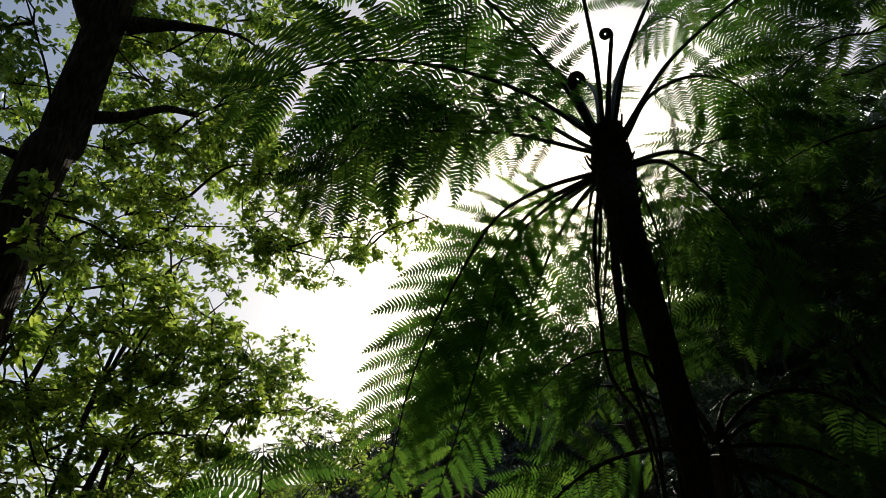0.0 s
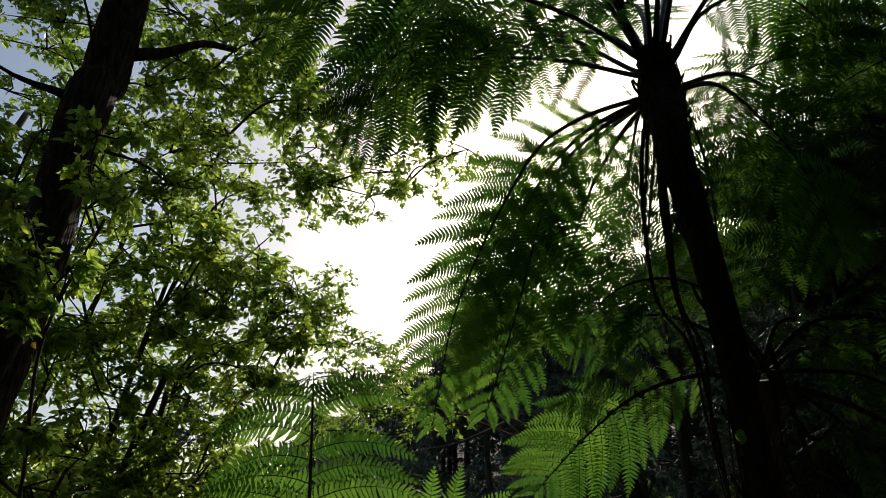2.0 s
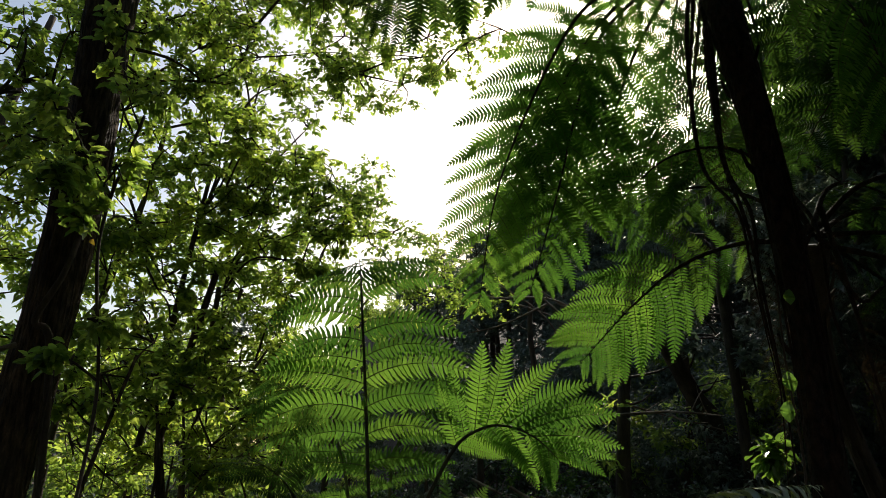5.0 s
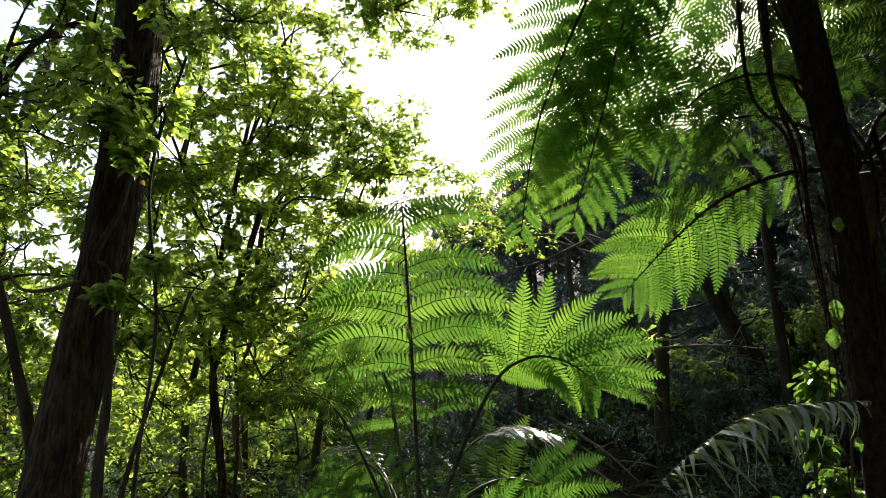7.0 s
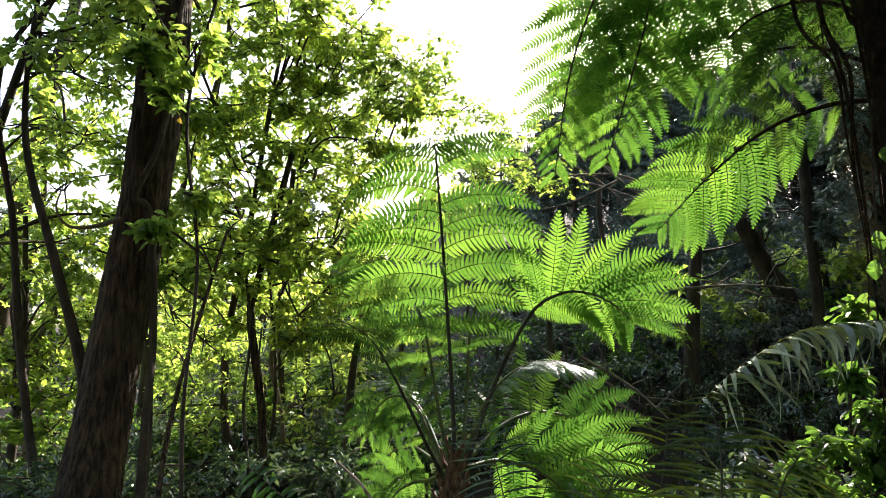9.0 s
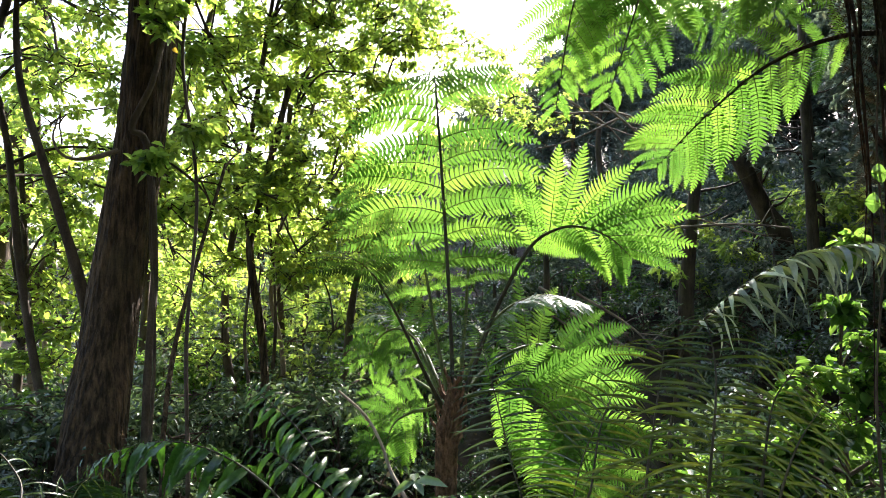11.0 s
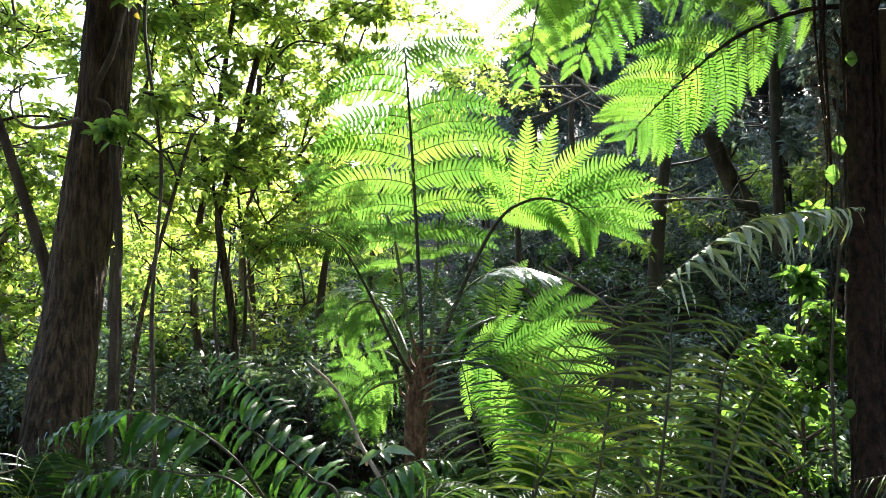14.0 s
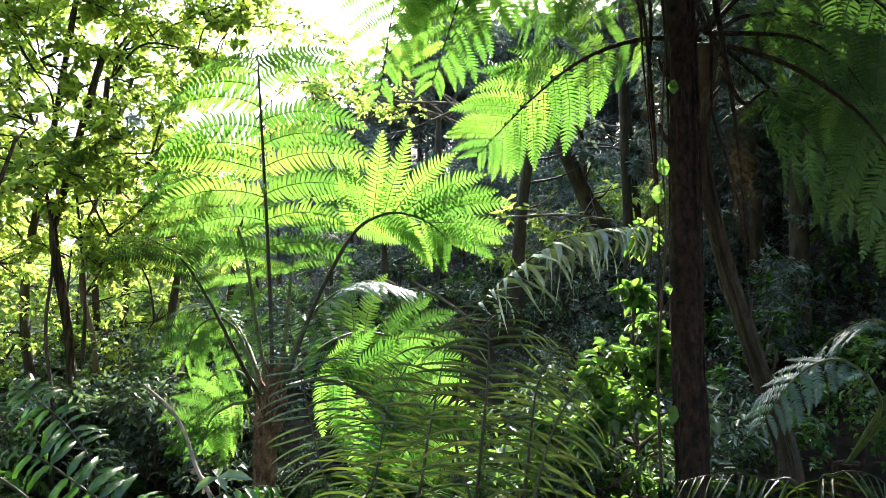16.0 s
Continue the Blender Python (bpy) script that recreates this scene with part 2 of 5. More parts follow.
# ---- ground ----
def height(x, y):
    x, y = np.asarray(x, float), np.asarray(y, float)
    d = np.hypot(x, y)
    w = np.clip((x + 0.32 * y + 1.0) / 7.0, 0, 1)
    w = w * w * (3 - 2 * w) * np.clip((y + 8) / 10, 0, 1)
    hill = np.minimum(0.30 * np.maximum(0, d - 7.5), 16) * w
    far = np.clip((d - 60) / 300, 0, 1) * 16
    dip = 0.85 * np.exp(-((y - 7) / 3.0) ** 2) * np.clip((7 - x) / 3, 0, 1) * np.clip((x + 12) / 3, 0, 1)
    return hill + far - dip + 0.05 * np.sin(x * 1.3 + 0.4) * np.cos(y * 1.1) + 0.03 * np.sin(x * 3.1 + y * 2.3)


edge = np.sinh(np.linspace(-1, 1, 181) * 6.2) / math.sinh(6.2) * 900
gx, gy = np.meshgrid(edge, edge, indexing="ij")
gi, gj = np.meshgrid(np.arange(180), np.arange(180), indexing="ij")
g = Geo().add(np.stack([gx, gy, height(gx, gy)], -1), np.stack([gi * 181 + gj, (gi + 1) * 181 + gj, (gi + 1) * 181 + gj + 1, gi * 181 + gj + 1], -1).reshape(-1, 4))
tagged(new("ground", g.mesh("ground", SOIL)), "dark brown forest soil with moss and leaf litter", "ground", kind="structure")

n = 9000
px, py = rng.uniform(-9, 9, n), rng.uniform(-3, 15, n)
a = rng.uniform(0, 6.283, n)
g = Geo().leaves(np.stack([px, py, height(px, py) + rng.uniform(0.004, 0.04, n)], -1), np.stack([np.cos(a), np.sin(a), rng.normal(0, 0.2, n)], -1),
                 np.array([0, 0, 1]) + rng.normal(0, 0.3, (n, 3)), rng.uniform(0.05, 0.14, n), 0.45)
tagged(new("leaf_litter", g.mesh("leaf_litter", LITTER)), "brown fallen leaves scattered over the forest floor", "leaf litter", kind="stuff")


# ---- ferns ----
def rib_line(u, droop, curl):
    """Places on a rib one unit long that leaves along x and bends towards -z and y."""
    k = 0.66 * (droop * droop + curl * curl)
    return np.stack([u - k * u**3 * 0.8, curl * u**2, -droop * u**2], -1)


def pinna_mesh(blade, stem, droop, curl, pairs=23, reach=0.133, slim=0.9, ragged=0.0):
    """A feather one unit long along x: a thin rib with narrow sickle-shaped leaflets down both sides."""
    g = Geo()
    g.tube(rib_line(np.linspace(0, 1, 10), droop, curl), [0.007, 0.0015], 3, 1)
    r = np.random.default_rng(int(500 + droop * 90 + curl * 70))
    u = np.linspace(0.02, 0.985, pairs)
    step = u[1] - u[0]
    o = rib_line(u, droop, curl)
    ax = unit(rib_line(u + 0.01, droop, curl) - rib_line(u - 0.01, droop, curl))
    across = unit(np.stack([-ax[:, 1], ax[:, 0], np.zeros(pairs)], -1))
    low = np.cross(across, ax)
    size = reach * np.minimum(1, 0.72 + u * 1.3) * (1 - np.clip((u - 0.42) / 0.58, 0, 1) ** 1.9) + 0.012
    for sgn in (1, -1):
        lean = 0.22 + 0.3 * u + r.normal(0, 0.05, pairs)
        way = unit(ax * lean[:, None] + across * sgn + low * (0.16 + r.normal(0, 0.15, pairs))[:, None])
        L = (size * r.uniform(0.9, 1.08, pairs) * np.where(r.random(pairs) < ragged, 0.3, 1.0))[:, None]
        half = step * slim * 0.5
        v = np.stack([o - ax * half, o + ax * half, o + way * L * 0.5 + ax * half * 0.85, o + way * L * 0.5 - ax * half * 0.7,
                      o + way * L * 0.82 + ax * (half * 0.62 + L * 0.05), o + way * L * 0.82 - ax * (half * 0.25 - L * 0.05), o + way * L + ax * L * 0.16 + low * L * 0.1], 1)
        k = np.arange(pairs)[:, None] * 7
        g.add(v, k + [0, 1, 2, 3])
        g.f.append((k + [3, 2, 4, 5] + g.n - pairs * 7, 0))
        g.f.append((k + [5, 4, 6] + g.n - pairs * 7, 0))
    return g.mesh("pinna", [blade, stem])


def strap_mesh(blade, stem, droop, curl, wide=0.085, wave=0.0):
    """A long undivided leaflet one unit long along x, folded on its midrib, wavy at the edge, with a drawn-out tip."""
    s = np.linspace(0, 1, 10)
    w = wide * np.array([0.3, 0.8, 0.98, 1, 0.97, 0.9, 0.76, 0.55, 0.28, 0.02])
    c = rib_line(s, droop, curl)
    ax = unit(np.gradient(c, axis=0))
    across = unit(np.stack([-ax[:, 1], ax[:, 0], 0 * s], -1))
    rows = np.stack([c + across * (k * w)[:, None] + np.array([0, 0, 1.0]) * (abs(k) * w * 0.4 + wave * np.sin(s * 23 + k * 3) * abs(k) * 2)[:, None] for k in (-0.5, 0, 0.5)], 1)
    i = np.arange(9)
    f = np.vstack([np.stack([i * 3 + c, (i + 1) * 3 + c, (i + 1) * 3 + c + 1, i * 3 + c + 1], -1) for c in (0, 1)])
    return Geo().add(rows, f).mesh("pinna", [blade, stem])


def leaflet_set(maker, blade, stem, droops=(0.04, 0.2, 0.4), curls=(-0.5, -0.25, 0.0, 0.25, 0.5), **shape):
    """The shapes that one kind of leaflet takes, by how far it bends down and to the side."""
    return {(d, c): maker(blade, stem, d, c, **shape) for d in droops for c in curls}


PINNAE = leaflet_set(pinna_mesh, FERN, STIPE_GREEN)
PINNAE_BOLD = leaflet_set(pinna_mesh, FERN, STIPE_GREEN, pairs=21, reach=0.15, slim=0.98)
PINNAE_FULL = leaflet_set(pinna_mesh, FERN, STIPE_GREEN, pairs=23, reach=0.16, slim=0.9)
PINNAE_DIM = leaflet_set(pinna_mesh, FERN_DIM, STIPE, reach=0.145)
PINNAE_SHEEN = leaflet_set(pinna_mesh, FERN_SHEEN, STIPE_GREEN, reach=0.14)
PINNAE_DEAD = leaflet_set(pinna_mesh, DEAD, STIPE, (0.4, 0.8, 1.1), (-0.8, -0.3, 0.3, 0.8), pairs=12, reach=0.08, slim=0.4, ragged=0.3)
STRAPS = leaflet_set(strap_mesh, SWORD, STIPE_GREEN, wide=0.045, wave=0.004)
STRAPS_DARK = leaflet_set(strap_mesh, SWORD_DARK, STIPE, wide=0.045, wave=0.004)
STRAPS_BROAD = leaflet_set(strap_mesh, SWORD_BROAD, STIPE, (0.1, 0.4, 0.7), (-0.6, -0.3, 0.0, 0.3, 0.6), wide=0.18, wave=0.03)
STRAPS_LIMP = leaflet_set(strap_mesh, SWORD_SHEEN, STIPE_GREEN, (0.2, 0.55, 0.95, 1.25), (-0.5, -0.15, 0.15, 0.5), wide=0.125, wave=0.01)


def frond(plant, points, up, wide, pairs, leaflets, stem=STIPE, bare=0.2, thick=0.018, first=80, last=50, droop=0.0, label="", seed=1, peak=0.3, gaps=0.03, sides=(1, -1), blunt=0.1, sag=0.22, sweep=0.12, base=0.5, lop=0.0):
    """One frond: a tapered stem along the points and pairs of feathers, each a piece of its own, in the plane across up.
    sag: how far each feather bends to the ground, sweep: how far it bends to the frond's tip."""
    r = np.random.default_rng(seed)
    pairs = round(pairs * 1.12)
    c = curve(points, 60)
    stalk = part("frond", Geo().tube(c, [thick, thick * 0.75, thick * 0.45, thick * 0.12], 6), plant, label, materials=stem)
    t = unit(np.gradient(c, axis=0))
    run = np.concatenate([[0], np.cumsum(np.linalg.norm(np.diff(c, axis=0), axis=1))])
    begin = np.interp(bare * 59, np.arange(60), run)
    for k in range(pairs):
        s = (k + 0.5) / pairs
        for sgn in sides:
            if r.random() < gaps:
                continue
            q = np.interp(begin + (run[-1] - begin) * np.clip(1 - (1 - s) ** 1.3 + (r.uniform(-0.12, 0.12) + 0.12 * sgn) / pairs, 0, 1), run, np.arange(60))
            i = min(int(q), 58)
            p = c[i] + (c[i + 1] - c[i]) * (q - i)
            tan = t[i]
            side = unit(np.cross(tan, np.asarray(up, float))) * sgn
            nor = np.cross(side, tan) * sgn
            a = radians(first + (last - first) * s + r.normal(0, 12 if leaflets is STRAPS_LIMP else 9 if leaflets is STRAPS_BROAD else 4))
            rise = s / peak if s < peak else 1 - ((s - peak) / (1 - peak)) ** 2.6
            L = wide * max(blunt, base + (1 - base) * rise if s < peak else rise) * r.uniform(0.9, 1.07) * (1 + lop * sgn)
            x = unit(tan * math.cos(a) + side * math.sin(a) - nor * (droop + r.normal(0, 0.06)))
            z = nor + r.normal(0, 0.4 if leaflets is STRAPS_BROAD else 0.12, 3)
            z = unit(z - x * (x @ z))
            bend = np.array([0, 0, -sag * r.uniform(0.6, 1.4)]) + tan * sweep * r.uniform(0.5, 1.5)
            if z[2] < -0.05 or (abs(z[2]) < 0.3 and bend @ z > 0):
                z = -z
            y = np.cross(z, x)
            best = min(leaflets, key=lambda dc: abs(dc[0] + bend @ z) + abs(dc[1] - bend @ y)) if leaflets is not STRAPS_LIMP else list(leaflets)[int(r.integers(len(leaflets)))]
            m = Matrix([[*row, 0] for row in (np.stack([x, y, z], 1) * L)] + [[0, 0, 0, 1]])
            m.translation = Vector(p)
            ob = new("pinna", leaflets[best])
            ob.parent = stalk
            ob.matrix_basis = m
    return stalk


def fern_trunk(plant, points, radii, seed=3, stubs=26, strands=40, cover=FIBRE):
    c = curve(points, 60)
    g = Geo().tube(curve(points, 160), radii, 32, 0, 0.07, seed)
    r = np.random.default_rng(seed)
    for k in range(stubs):
        q = int(r.uniform(22, 58))
        a = r.uniform(0, 6.283)
        d = np.array([math.cos(a), math.sin(a), 0])
        rr = np.interp(q / 59, np.linspace(0, 1, len(radii)), radii)
        p = c[q] + d * rr * 0.8
        g.tube(curve([p, p + d * 0.05 + [0, 0, 0.05], p + d * 0.08 + [0, 0, 0.14 * r.uniform(0.6, 1.3)]], 5), [0.02, 0.009], 5)
    for k in range(strands):
        lo, hi = sorted(r.uniform(0, 54, 2))
        q = np.arange(int(lo), min(59, int(hi) + 6))
        a = r.uniform(0, 6.283) + np.cumsum(r.normal(0, 0.03, len(q)))
        rr = np.interp(q / 59, np.linspace(0, 1, len(radii)), radii) * r.uniform(0.96, 1.12)
        g.tube(c[q] + np.stack([np.cos(a) * rr, np.sin(a) * rr, 0 * a], -1), [0.007, 0.011, 0.006], 5)
    return part("trunk", g, plant, "brown fibrous fern trunk", materials=cover)


def fiddlehead(plant, points, curl, thick, flip=1):
    """A young frond still rolled up at its tip."""
    c = curve(points, 16)
    t = unit(c[-1] - c[-2])
    s = unit(np.cross(t, [0.1, 1, 0])) * flip
    a = np.linspace(0, 4.4 * math.pi, 46)
    rad = curl * (1 - a / (4.4 * math.pi) * 0.8)
    centre = c[-1] + s * curl
    roll = centre + (-s * np.cos(a)[:, None] + t * np.sin(a)[:, None]) * rad[:, None]
    part("fiddlehead", Geo().tube(np.vstack([c[:-1], roll]), [thick * 1.5, thick, thick * 0.8, thick * 0.7, thick * 0.65, thick * 0.6], 8), plant, "tightly rolled brown young frond", materials=FIBRE)


UP = (0, 0, 1)
FACING = (0.05, -1, -0.25)
TOWARDS = (0, -1, 0.35)

# tall tree fern beside the path
tall = thing("tree_fern", (1.63, 4.28, 0.48), "tall tree fern with a dark fibrous trunk and spreading fronds", "tree fern")
fern_trunk(tall, [(1.5, 4.38, -0.9), (1.61, 4.21, 0.03), (1.65, 4.33, 1.17), (1.64, 4.32, 3.11), (1.52, 4.41, 4.90), (1.59, 4.72, 5.72), (1.56, 4.64, 6.14)], [0.13, 0.1, 0.088, 0.086, 0.11, 0.19, 0.14], 3, 60, 14)
F = []
F.append(([(1.44, 4.71, 6.11), (0.82, 4.40, 6.31), (0.06, 4.11, 6.32), (-0.76, 3.88, 6.11), (-1.57, 3.82, 5.66)], UP, 1.15, 20, 0.1, 0.12))
F.append(([(1.39, 4.81, 6.01), (0.82, 4.88, 6.24), (0.19, 5.04, 6.43), (-0.43, 5.23, 6.50), (-1.41, 5.64, 6.11)], UP, 1.05, 19, 0.1, 0.1))
F.append(([(1.40, 4.87, 5.77), (0.83, 4.91, 5.55), (0.42, 5.00, 5.15), (-0.13, 5.35, 4.08), (-0.35, 5.56, 3.07)], FACING, 0.6, 30, 0.14, 0.06))
F.append(([(1.43, 4.90, 5.72), (1.08, 5.18, 5.63), (0.71, 5.38, 5.24), (0.36, 5.60, 4.06), (0.08, 5.73, 3.19)], FACING, 0.72, 30, 0.12, 0.06))
F.append(([(1.47, 4.96, 5.72), (1.32, 5.46, 5.69), (1.12, 5.94, 5.39), (0.80, 6.13, 4.48), (0.69, 6.16, 3.92)], FACING, 0.75, 28, 0.15, 0.06))
F.append(([(1.44, 4.86, 6.10), (0.79, 5.28, 6.99), (-0.04, 5.67, 7.52), (-0.85, 6.07, 7.62), (-1.68, 6.49, 7.26)], UP, 1.0, 18, 0.2, 0.15))
F.append(([(1.80, 4.73, 5.78), (2.02, 4.58, 5.69), (2.30, 4.58, 5.35), (2.58, 4.64, 4.86), (2.83, 4.87, 4.17)], TOWARDS, 0.75, 16, 0.22, 0.1))
F.append(([(1.73, 4.67, 6.04), (1.97, 4.51, 6.41), (2.39, 4.43, 6.59), (2.84, 4.52, 6.55), (3.31, 4.74, 6.16)], UP, 0.8, 16, 0.25, 0.1))
F.append(([(1.70, 4.66, 6.07), (2.06, 4.22, 6.51), (2.48, 3.85, 6.77), (2.90, 3.41, 6.86), (3.37, 3.06, 6.65)], UP, 0.9, 16, 0.3, 0.1))
F.append(([(1.63, 4.63, 6.13), (1.66, 4.15, 6.45), (1.75, 3.61, 6.60), (1.84, 3.02, 6.60), (1.99, 2.63, 6.40)], UP, 0.85, 15, 0.45, 0.1))
F.append(([(1.54, 4.64, 6.15), (1.40, 4.13, 6.42), (1.20, 3.58, 6.54), (0.96, 2.97, 6.65), (0.71, 2.54, 6.48)], UP, 0.85, 15, 0.45, 0.1))
F.append(([(1.43, 4.66, 6.16), (1.03, 4.22, 6.44), (0.48, 3.75, 6.67), (-0.13, 3.28, 6.66), (-0.69, 3.00, 6.44)], UP, 0.95, 19, 0.2, 0.1))
F.append(([(1.62, 4.67, 6.24), (1.82, 4.76, 6.96), (2.13, 4.83, 7.62), (2.54, 4.95, 8.04), (2.99, 5.18, 8.05)], UP, 0.75, 15, 0.25, 0.1))
F.append(([(1.50, 4.73, 6.22), (1.37, 4.91, 6.95), (1.11, 5.16, 7.62), (0.72, 5.42, 7.99), (0.22, 5.79, 8.10)], UP, 0.75, 15, 0.25, 0.1))
F.append(([(1.48, 4.76, 6.19), (1.25, 5.11, 6.79), (0.83, 5.59, 7.24), (0.36, 6.11, 7.32), (-0.17, 6.66, 6.98)], UP, 0.8, 20, 0.2, 0.1))
F.append(([(1.54, 4.72, 6.22), (1.62, 4.95, 6.84), (1.63, 5.35, 7.45), (1.48, 5.80, 7.77), (1.16, 6.46, 7.73)], UP, 0.75, 18, 0.2, 0.1))
F.append(([(1.64, 4.95, 5.91), (2.01, 5.39, 6.19), (2.39, 6.01, 5.86), (2.56, 6.50, 5.31), (2.55, 6.75, 4.51)], FACING, 0.85, 20, 0.2, 0.08))
F.append(([(1.41, 4.89, 5.74), (0.94, 5.13, 5.57), (0.52, 5.37, 5.11), (0.27, 5.60, 4.48), (0.14, 5.79, 3.72)], FACING, 0.6, 27, 0.15, 0.08))
F.append(([(1.58, 4.96, 5.92), (1.73, 5.85, 6.40), (1.76, 6.75, 6.17), (1.66, 7.43, 5.63), (1.51, 7.80, 4.84)], FACING, 0.65, 18, 0.2, 0.08))
F.append(([(1.61, 4.96, 5.91), (1.85, 5.66, 6.25), (1.96, 6.48, 5.93), (1.92, 7.00, 5.21), (1.81, 7.27, 4.32)], FACING, 0.8, 20, 0.2, 0.08))
F.append(([(1.76, 4.81, 5.86), (2.35, 4.92, 6.10), (2.90, 5.19, 5.92), (3.18, 5.55, 5.37), (3.21, 5.82, 4.61)], FACING, 0.85, 20, 0.2, 0.08))
F.append(([(1.50, 4.94, 5.80), (1.07, 6.30, 6.06), (0.86, 6.55, 5.41), (0.67, 6.70, 4.81), (0.45, 6.70, 4.09)], FACING, 0.62, 24, 0.2, 0.06))
F.append(([(1.50, 4.94, 5.80), (0.59, 6.40, 6.18), (0.31, 6.70, 5.55), (0.07, 6.80, 4.84), (-0.17, 6.80, 4.04)], FACING, 0.6, 24, 0.2, 0.06))
for k, (pts, up, wide, pairs, bare, dr) in enumerate(F):
    pts, bare = [(1.57, 4.72, pts[0][2] - 0.12), *pts], (bare * (len(pts) - 1) + 1) / len(pts)
    frond(tall, pts, up, wide, round(pairs * (0.68 if k == 2 else 0.52 if k in (3, 4, 17, 21, 22) else 0.85)), PINNAE_BOLD if k in (2, 3, 4, 17, 21, 22) else PINNAE_DIM if k in (1, 5, 16, 18, 19, 20) else PINNAE, STIPE, bare, 0.03, droop=dr, seed=20 + k, blunt=0.3 if k in (2, 3, 4) else 0.3 if k > 20 else 0.1)
fiddlehead(tall, [(1.43, 4.62, 6.03), (1.29, 4.40, 6.19), (1.20, 4.30, 6.33)], 0.075, 0.026, -1)
fiddlehead(tall, [(1.57, 4.60, 6.14), (1.58, 4.35, 6.53), (1.61, 4.20, 6.86)], 0.055, 0.018)
D = []
D.append([(1.50, 4.80, 5.66), (1.45, 5.01, 5.02), (1.39, 5.21, 4.47)])
D.append([(1.56, 4.78, 5.58), (1.52, 4.94, 4.70), (1.59, 5.04, 3.67)])
D.append([(1.51, 4.83, 5.62), (1.47, 4.68, 4.93), (1.42, 4.61, 3.92), (1.39, 4.25, 3.22), (1.48, 4.37, 2.61), (1.52, 4.43, 1.81), (1.46, 4.36, 0.82)])
D.append([(1.48, 4.85, 5.60), (1.34, 4.75, 4.88), (1.31, 4.72, 3.88), (1.36, 4.28, 3.31), (1.42, 4.36, 2.90), (1.51, 4.45, 2.15)])
D.append([(1.54, 4.88, 5.62), (1.54, 4.82, 4.86), (1.49, 4.77, 3.90), (1.47, 4.36, 3.31), (1.49, 4.48, 2.79), (1.54, 4.53, 2.27), (1.50, 4.55, 1.60)])
D.append([(1.65, 4.98, 5.70), (1.84, 4.91, 4.74), (1.88, 4.80, 3.77), (1.86, 4.37, 3.20), (1.93, 4.52, 2.65), (2.08, 4.55, 2.16), (2.17, 4.55, 1.44)])
D.append([(1.91, 4.39, 3.36), (2.05, 4.52, 2.84), (2.15, 4.61, 2.28), (2.19, 4.65, 1.71)])
for k, pts in enumerate(D):
    frond(tall, pts, (0, -1, 0), 0.17, 52, PINNAE_DEAD, FIBRE, 0.05, 0.02, seed=60 + k, gaps=0.25, label="dead brown frond hanging down")

climber = thing("climbing_vine", (1.46, 4.22, 0.63), "thin climbing vine with heart-shaped leaves on the fern trunk", "vine")
line = curve([(1.41, 4.16, 0.32), (1.44, 4.26, 1.04), (1.51, 4.28, 1.77), (1.49, 4.25, 2.40), (1.50, 4.17, 3.05)], 60)
part("stem", Geo().tube(line, [0.009, 0.006], 5, 0, 0.1, 2), climber, materials=BARK_DARK)
r = np.random.default_rng(31)
a = np.linspace(0, math.pi, 9)
half = np.stack([0.52 * np.sin(a) ** 0.8 * (1 - 0.28 * a / math.pi), 0.16 * np.cos(a * 2.6) * (a < 1.2) + 0.12 - (a / math.pi) ** 1.4 * 1.1], -1)
for i in (9, 24, 37, 41, 52):
    p = line[i] + np.array([r.uniform(-0.06, 0.09), -0.05, 0.0])
    turn, long = r.uniform(-0.6, 0.6), r.uniform(0.065, 0.1)
    side, down, out = np.array([math.cos(turn), 0.3 * math.sin(turn), math.sin(turn) * 0.5]), np.array([-0.4 * math.sin(turn), 0.12, 1]), np.array([0, -1, 0.2])
    rim = [p + long * (side * (sgn * x) + down * y - out * (0.22 * x - 0.12 * y * y)) for sgn in (1, 0, -1) for x, y in half]
    k = np.arange(8)
    part("leaf", Geo().add(np.array(rim), np.vstack([np.stack([k + q, k + q + 1, k + q + 10, k + q + 9], -1) for q in (0, 9)])), climber, "heart-shaped green leaf", materials=LEAF_SHRUB)

# leaning tree fern behind it
lean = thing("tree_fern", (2.66, 5.22, 0.50), "leaning tree fern with a mottled trunk behind the tall one", "tree fern")
fern_trunk(lean, [(2.71, 5.14, 0.02), (2.69, 5.16, 0.30), (2.55, 5.28, 0.92), (2.30, 5.31, 1.83), (2.13, 5.22, 2.61), (2.10, 4.98, 3.29)], [0.09, 0.075, 0.062, 0.058, 0.06, 0.09], 9, 20, 40, BARK_DARK)
F = []
F.append(([(2.04, 4.94, 3.30), (1.65, 5.18, 3.38), (1.24, 5.36, 3.27), (0.86, 5.52, 2.99), (0.45, 5.65, 2.58)], (0.1, -1, 0.2), 0.63, 24, 0.2, 0.0))
F.append(([(2.11, 4.92, 3.27), (2.44, 4.61, 3.03), (2.74, 4.42, 2.72), (2.92, 4.26, 2.37), (3.11, 4.20, 1.86)], TOWARDS, 0.7, 15, 0.45, 0.1))
F.append(([(2.14, 4.99, 3.36), (2.58, 5.49, 2.99), (2.93, 5.72, 3.15), (3.35, 5.85, 3.16), (3.81, 5.89, 2.85)], UP, 0.65, 14, 0.3, 0.1))
F.append(([(2.12, 4.99, 3.40), (2.34, 4.68, 3.61), (2.62, 4.42, 3.57), (2.91, 4.24, 3.27), (3.13, 4.12, 2.83)], TOWARDS, 0.75, 15, 0.3, 0.1))
F.append(([(2.10, 4.99, 3.40), (2.49, 5.43, 3.90), (2.97, 5.84, 4.08), (3.47, 6.11, 3.94), (3.86, 6.26, 3.58)], UP, 0.7, 14, 0.25, 0.1))
